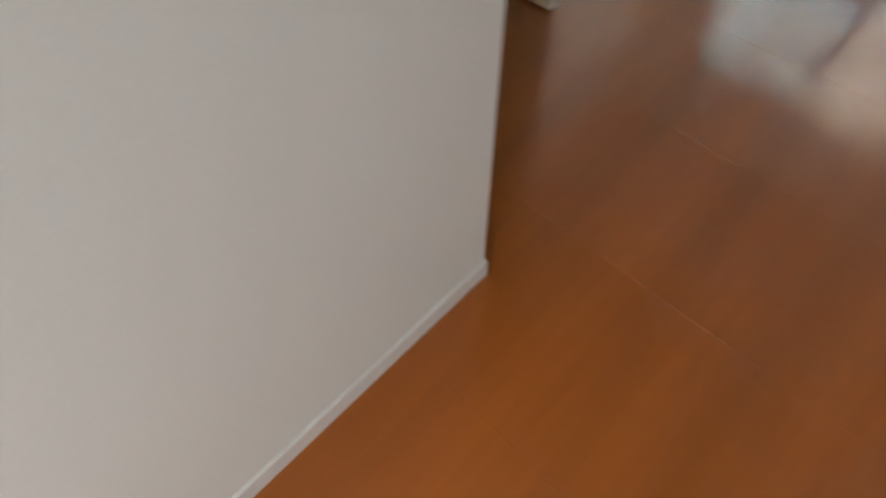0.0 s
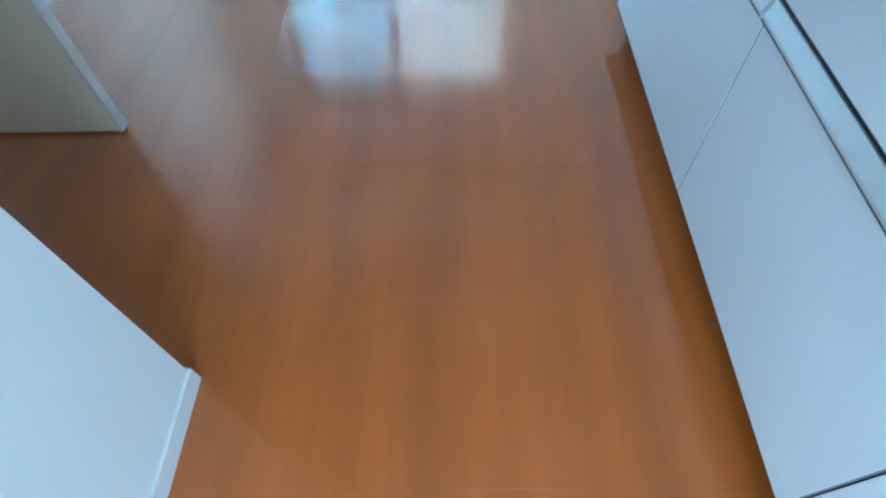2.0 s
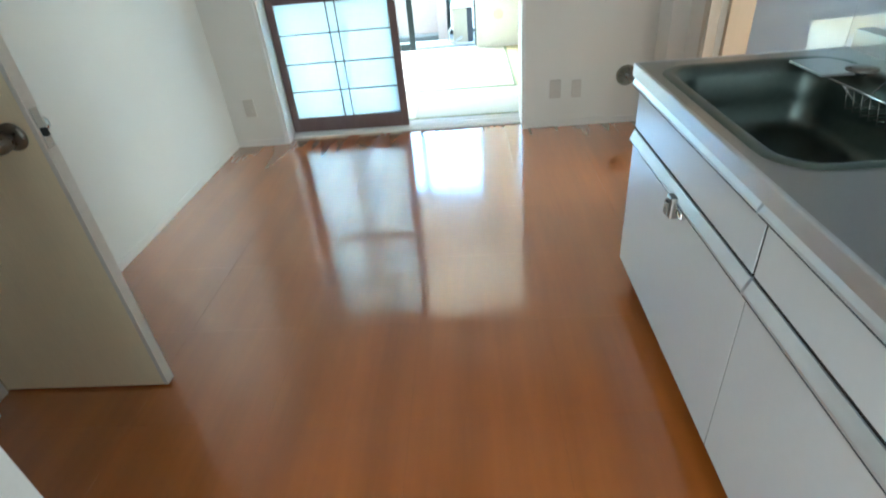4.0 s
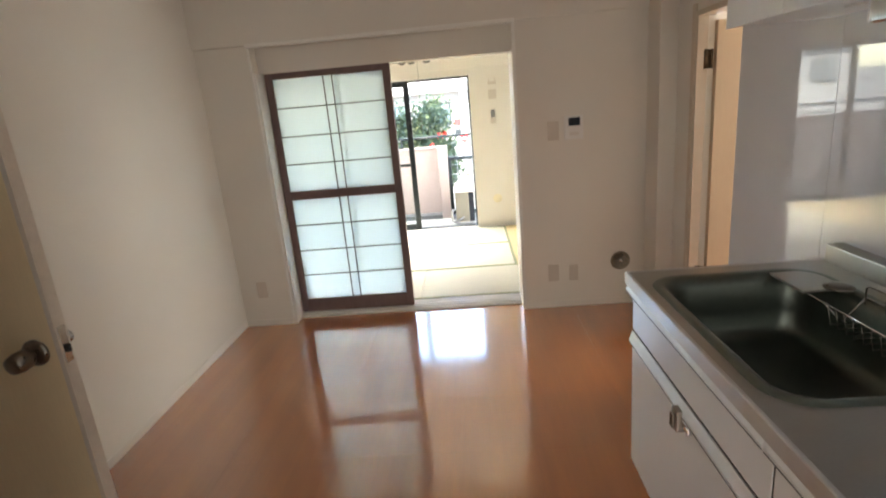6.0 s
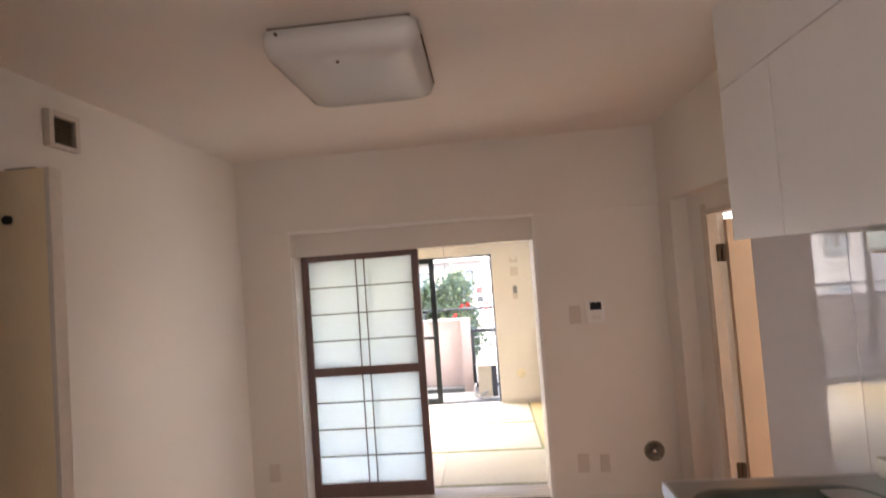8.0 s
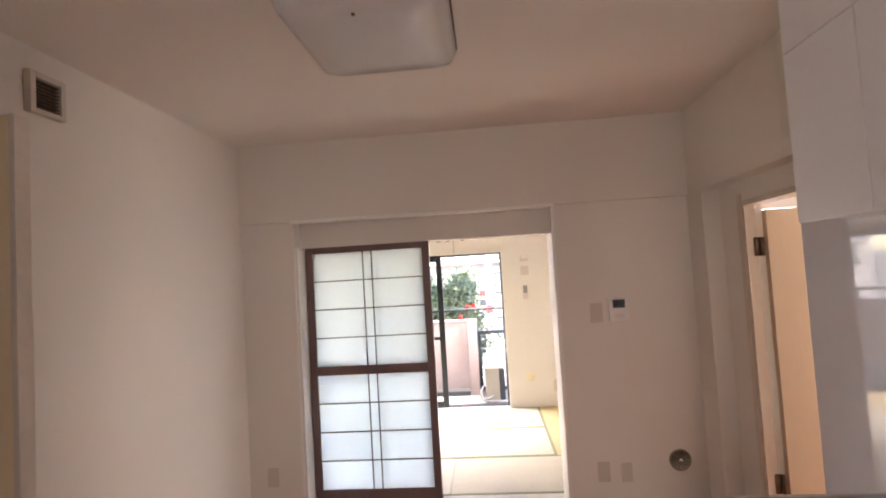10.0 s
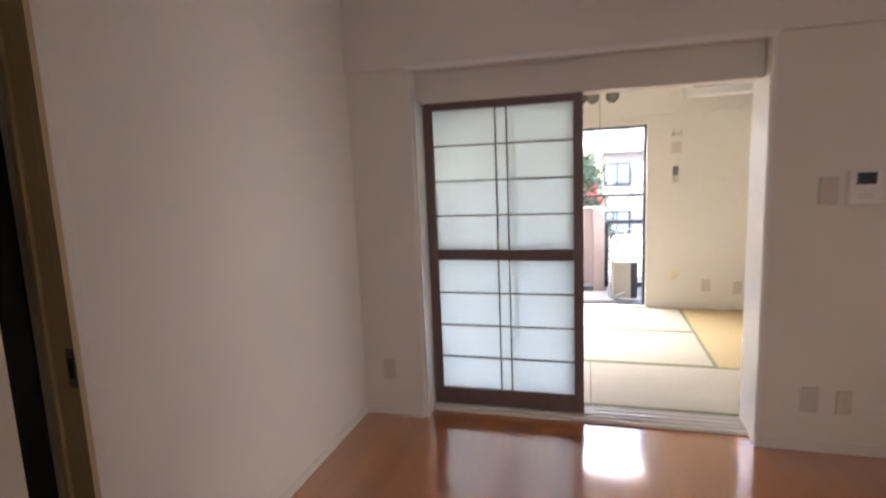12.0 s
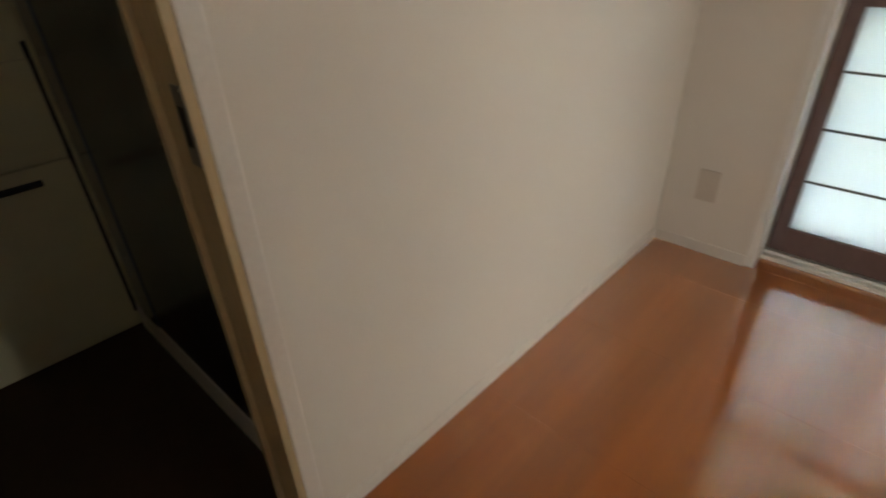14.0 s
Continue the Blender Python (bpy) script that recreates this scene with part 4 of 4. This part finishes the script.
def tree():
    t = thing("camellia_tree", "dense evergreen tree with red blossoms", "tree", at=(0.88, 5.6, GZ))
    rnd = random.Random(4)
    part("trunk", merged(tube([(0, 0, 0), (0.03, 0.02, 0.9), (-0.02, 0.0, 1.8), (0.04, 0.03, 2.9), (0.0, 0.0, 3.8)], 0.05, 8),
                         *[tube([(0, 0, z), (0.3 * math.cos(a), 0.3 * math.sin(a), z + 0.3), (0.5 * math.cos(a), 0.5 * math.sin(a), z + 0.5)], 0.016, 6)
                           for z, a in ((1.7, 0.2), (1.9, 2.1), (2.1, 4.0), (2.4, 1.0), (2.6, 3.1), (2.8, 5.2))]), "bark", t, smooth=True)
    for mname, count, seed in (("leaf", 8500, 1), ("leaf_light", 3200, 2)):
        r = random.Random(seed)
        verts, faces = [], []
        clumps = []
        rc = random.Random(9)
        for k in range(90):
            h = rc.random()
            rad = (0.53 * math.sin(math.pi * min(1, 0.18 + 0.80 * (1 - h) ** 0.85)) + 0.05) * (0.55 + 0.5 * rc.random())
            a = rc.uniform(0, 2 * math.pi)
            clumps.append(Vector((rad * math.cos(a), rad * math.sin(a), 1.75 + 2.22 * h)))
        for k in range(count):
            c = clumps[r.randrange(len(clumps))]
            p = c + Vector((r.gauss(0, 0.11), r.gauss(0, 0.11), r.gauss(0, 0.10)))
            d = Vector((r.gauss(0, 1), r.gauss(0, 1), r.gauss(0, 0.7))).normalized()
            u = d.orthogonal().normalized()
            l, w = r.uniform(0.055, 0.10), r.uniform(0.018, 0.03)
            n = d.cross(u)
            i = len(verts)
            verts += [p, p + d * l * 0.5 + u * w - n * 0.004, p + d * l, p + d * l * 0.5 - u * w - n * 0.004]
            faces.append((i, i + 1, i + 2, i + 3))
        me = bpy.data.meshes.new("crown")
        me.from_pydata([tuple(v) for v in verts], [], faces)
        me.materials.append(M[mname])
        ob = new("crown", me)
        ob.parent = t
        ob["kind"] = "stuff"
    for k in range(8):
        h = rnd.random()
        a = rnd.uniform(math.pi, 2 * math.pi)
        rad = 0.53 * math.sin(math.pi * min(1, 0.2 + 0.78 * (1 - h)))
        c = (rad * 1.05 * math.cos(a), rad * 1.1 * math.sin(a) - 0.2, 2.3 + 1.4 * h)
        bm = bmesh.new()
        bmesh.ops.create_icosphere(bm, subdivisions=1, radius=0.045, matrix=Matrix.Translation(c))
        for v in bm.verts:
            v.co += Vector((rnd.uniform(-1, 1), rnd.uniform(-1, 1), rnd.uniform(-1, 1))) * 0.014
        part("blossom", bm, "red", t, "red blossom")
    return t


tree()


def house(x0, x1, y0, y1, h, cols, rows, name="house", label="white two-storey house with a low grey roof"):
    t = thing(name, label, "house", at=(x0, y0, GZ))
    w, d = x1 - x0, y1 - y0
    part("wall", box(0, w, 0, d, 0, h), "house", t)
    part("roof", merged(box(-0.4, w + 0.4, -0.4, d + 0.4, h + 0.001, h + 0.18), box(0.4, w - 0.4, 0.4, d - 0.4, h + 0.18, h + 0.6, 0.3)), "roof", t, "low grey roof")
    for r in range(rows):
        for c in range(cols):
            cx, cz = w * (c + 0.5) / cols, h * (r + 0.55) / rows
            wn_ = part("window", merged(box(cx - 0.62, cx + 0.62, -0.06, -0.002, cz - 0.55, cz - 0.48), box(cx - 0.62, cx + 0.62, -0.06, -0.002, cz + 0.48, cz + 0.55),
                                        box(cx - 0.62, cx - 0.55, -0.06, -0.002, cz - 0.48, cz + 0.48), box(cx + 0.55, cx + 0.62, -0.06, -0.002, cz - 0.48, cz + 0.48),
                                        box(cx - 0.03, cx + 0.03, -0.05, -0.002, cz - 0.48, cz + 0.48)), "sash", t)
            part("pane", box(cx - 0.55, cx + 0.55, -0.03, -0.004, cz - 0.48, cz + 0.48), "house_glass", wn_)
    return t


house(-3.0, 8.0, 24, 32, 4.6, 5, 2)
house(-16, -4.5, 26, 34, 5.2, 4, 2)
house(9.5, 20, 22, 30, 4.2, 4, 2)
house(-12, 14, 46, 56, 8.5, 9, 3, "apartment_block", "pale far apartment block with rows of windows")


def utility_pole(x, y):
    t = thing("utility_pole", "grey concrete utility pole with cross arms", "utility pole", "utility poles", at=(x, y, GZ))
    part("pole", lathe([(0.17, 0), (0.11, 9.0)], "z", (0, 0, 0), 12), "pole", t, smooth=True)
    for z in (7.6, 8.3):
        part("cross_arm", box(-0.8, 0.8, -0.06, 0.06, z, z + 0.1), "pole", t)
    part("transformer", lathe([(0.25, 6.2), (0.25, 7.1), (0.1, 7.2)], "z", (0.35, 0, 0), 14), "pole", t, smooth=True)


utility_pole(1.6, 19.5)
utility_pole(-7, 19.5)


def road_sign(x, y, z):
    t = thing("no_entry_sign", "round red no-entry sign with a white bar", "road sign", at=(x, y, GZ))
    part("post", tube([(0, 0.03, 0), (0, 0.03, z - GZ + 0.35)], 0.03), "pole", t)
    part("disc", lathe([(0.155, 0.0), (0.155, -0.02)], "y", (0, 0, z - GZ), 28), "sign_red", t)
    part("bar", box(-0.115, 0.115, -0.026, -0.021, z - GZ - 0.028, z - GZ + 0.028), "sign_white", t)


road_sign(1.55, 16.0, 0.17)


def signal_box(x, y, z, color, name, label):
    t = thing(name, label, "sign", at=(x, y, GZ))
    part("post", tube([(0, 0.05, 0), (0, 0.05, z - GZ + 0.3)], 0.03), "pole", t)
    part("board", box(-0.12, 0.12, -0.03, 0.02, z - GZ - 0.13, z - GZ + 0.13, 0.02), color, t)


signal_box(1.33, 17.0, 0.72, "sign_red", "shop_sign", "square red shop sign on a post")
signal_box(1.33, 17.05, 0.36, "sash", "dark_sign", "square dark sign on a post")

# floor strip running into the sliding-door opening
structure("floor_strip", box(OPEN_L + 0.001, OPEN_R - 0.001, 0.0118, 0.0978, -0.02, 0.0, 0.0004), "floor", "glossy orange-brown floor strip before the sill", "floor")

# ---- floor tiles (each its own piece) ----
XS = [0.0] + [1.43 + 0.445 * k for k in range(-3, 4)] + [RIGHT_BEAM + 0.195]
YS = [REAR] + [-1.53 + 0.4365 * k for k in range(-7, 4)] + [0.0115]
tile_meshes = {}
for i in range(len(XS) - 1):
    for j in range(len(YS) - 1):
        w, d = round(XS[i + 1] - XS[i], 4), round(YS[j + 1] - YS[j], 4)
        if (w, d) not in tile_meshes:
            g = 0.0001
            bm = bmesh.new()
            b0 = [bm.verts.new(p) for p in ((g, g, -0.003), (w - g, g, -0.003), (w - g, d - g, -0.003), (g, d - g, -0.003))]
            b1 = [bm.verts.new(p) for p in ((g, g, -0.00025), (w - g, g, -0.00025), (w - g, d - g, -0.00025), (g, d - g, -0.00025))]
            c = g + 0.0005
            b2 = [bm.verts.new(p) for p in ((c, c, 0), (w - c, c, 0), (w - c, d - c, 0), (c, d - c, 0))]
            for lo, hi in ((b0, b1), (b1, b2)):
                for k in range(4):
                    bm.faces.new((lo[k], lo[(k + 1) % 4], hi[(k + 1) % 4], hi[k]))
            bm.faces.new(b2)
            tile_meshes[(w, d)] = mesh_from(bm, "floor_tile", M["floor"])
        ob = new("floor_tile", tile_meshes[(w, d)])
        ob.location = (XS[i], YS[j], 0)
        ob.parent = floor
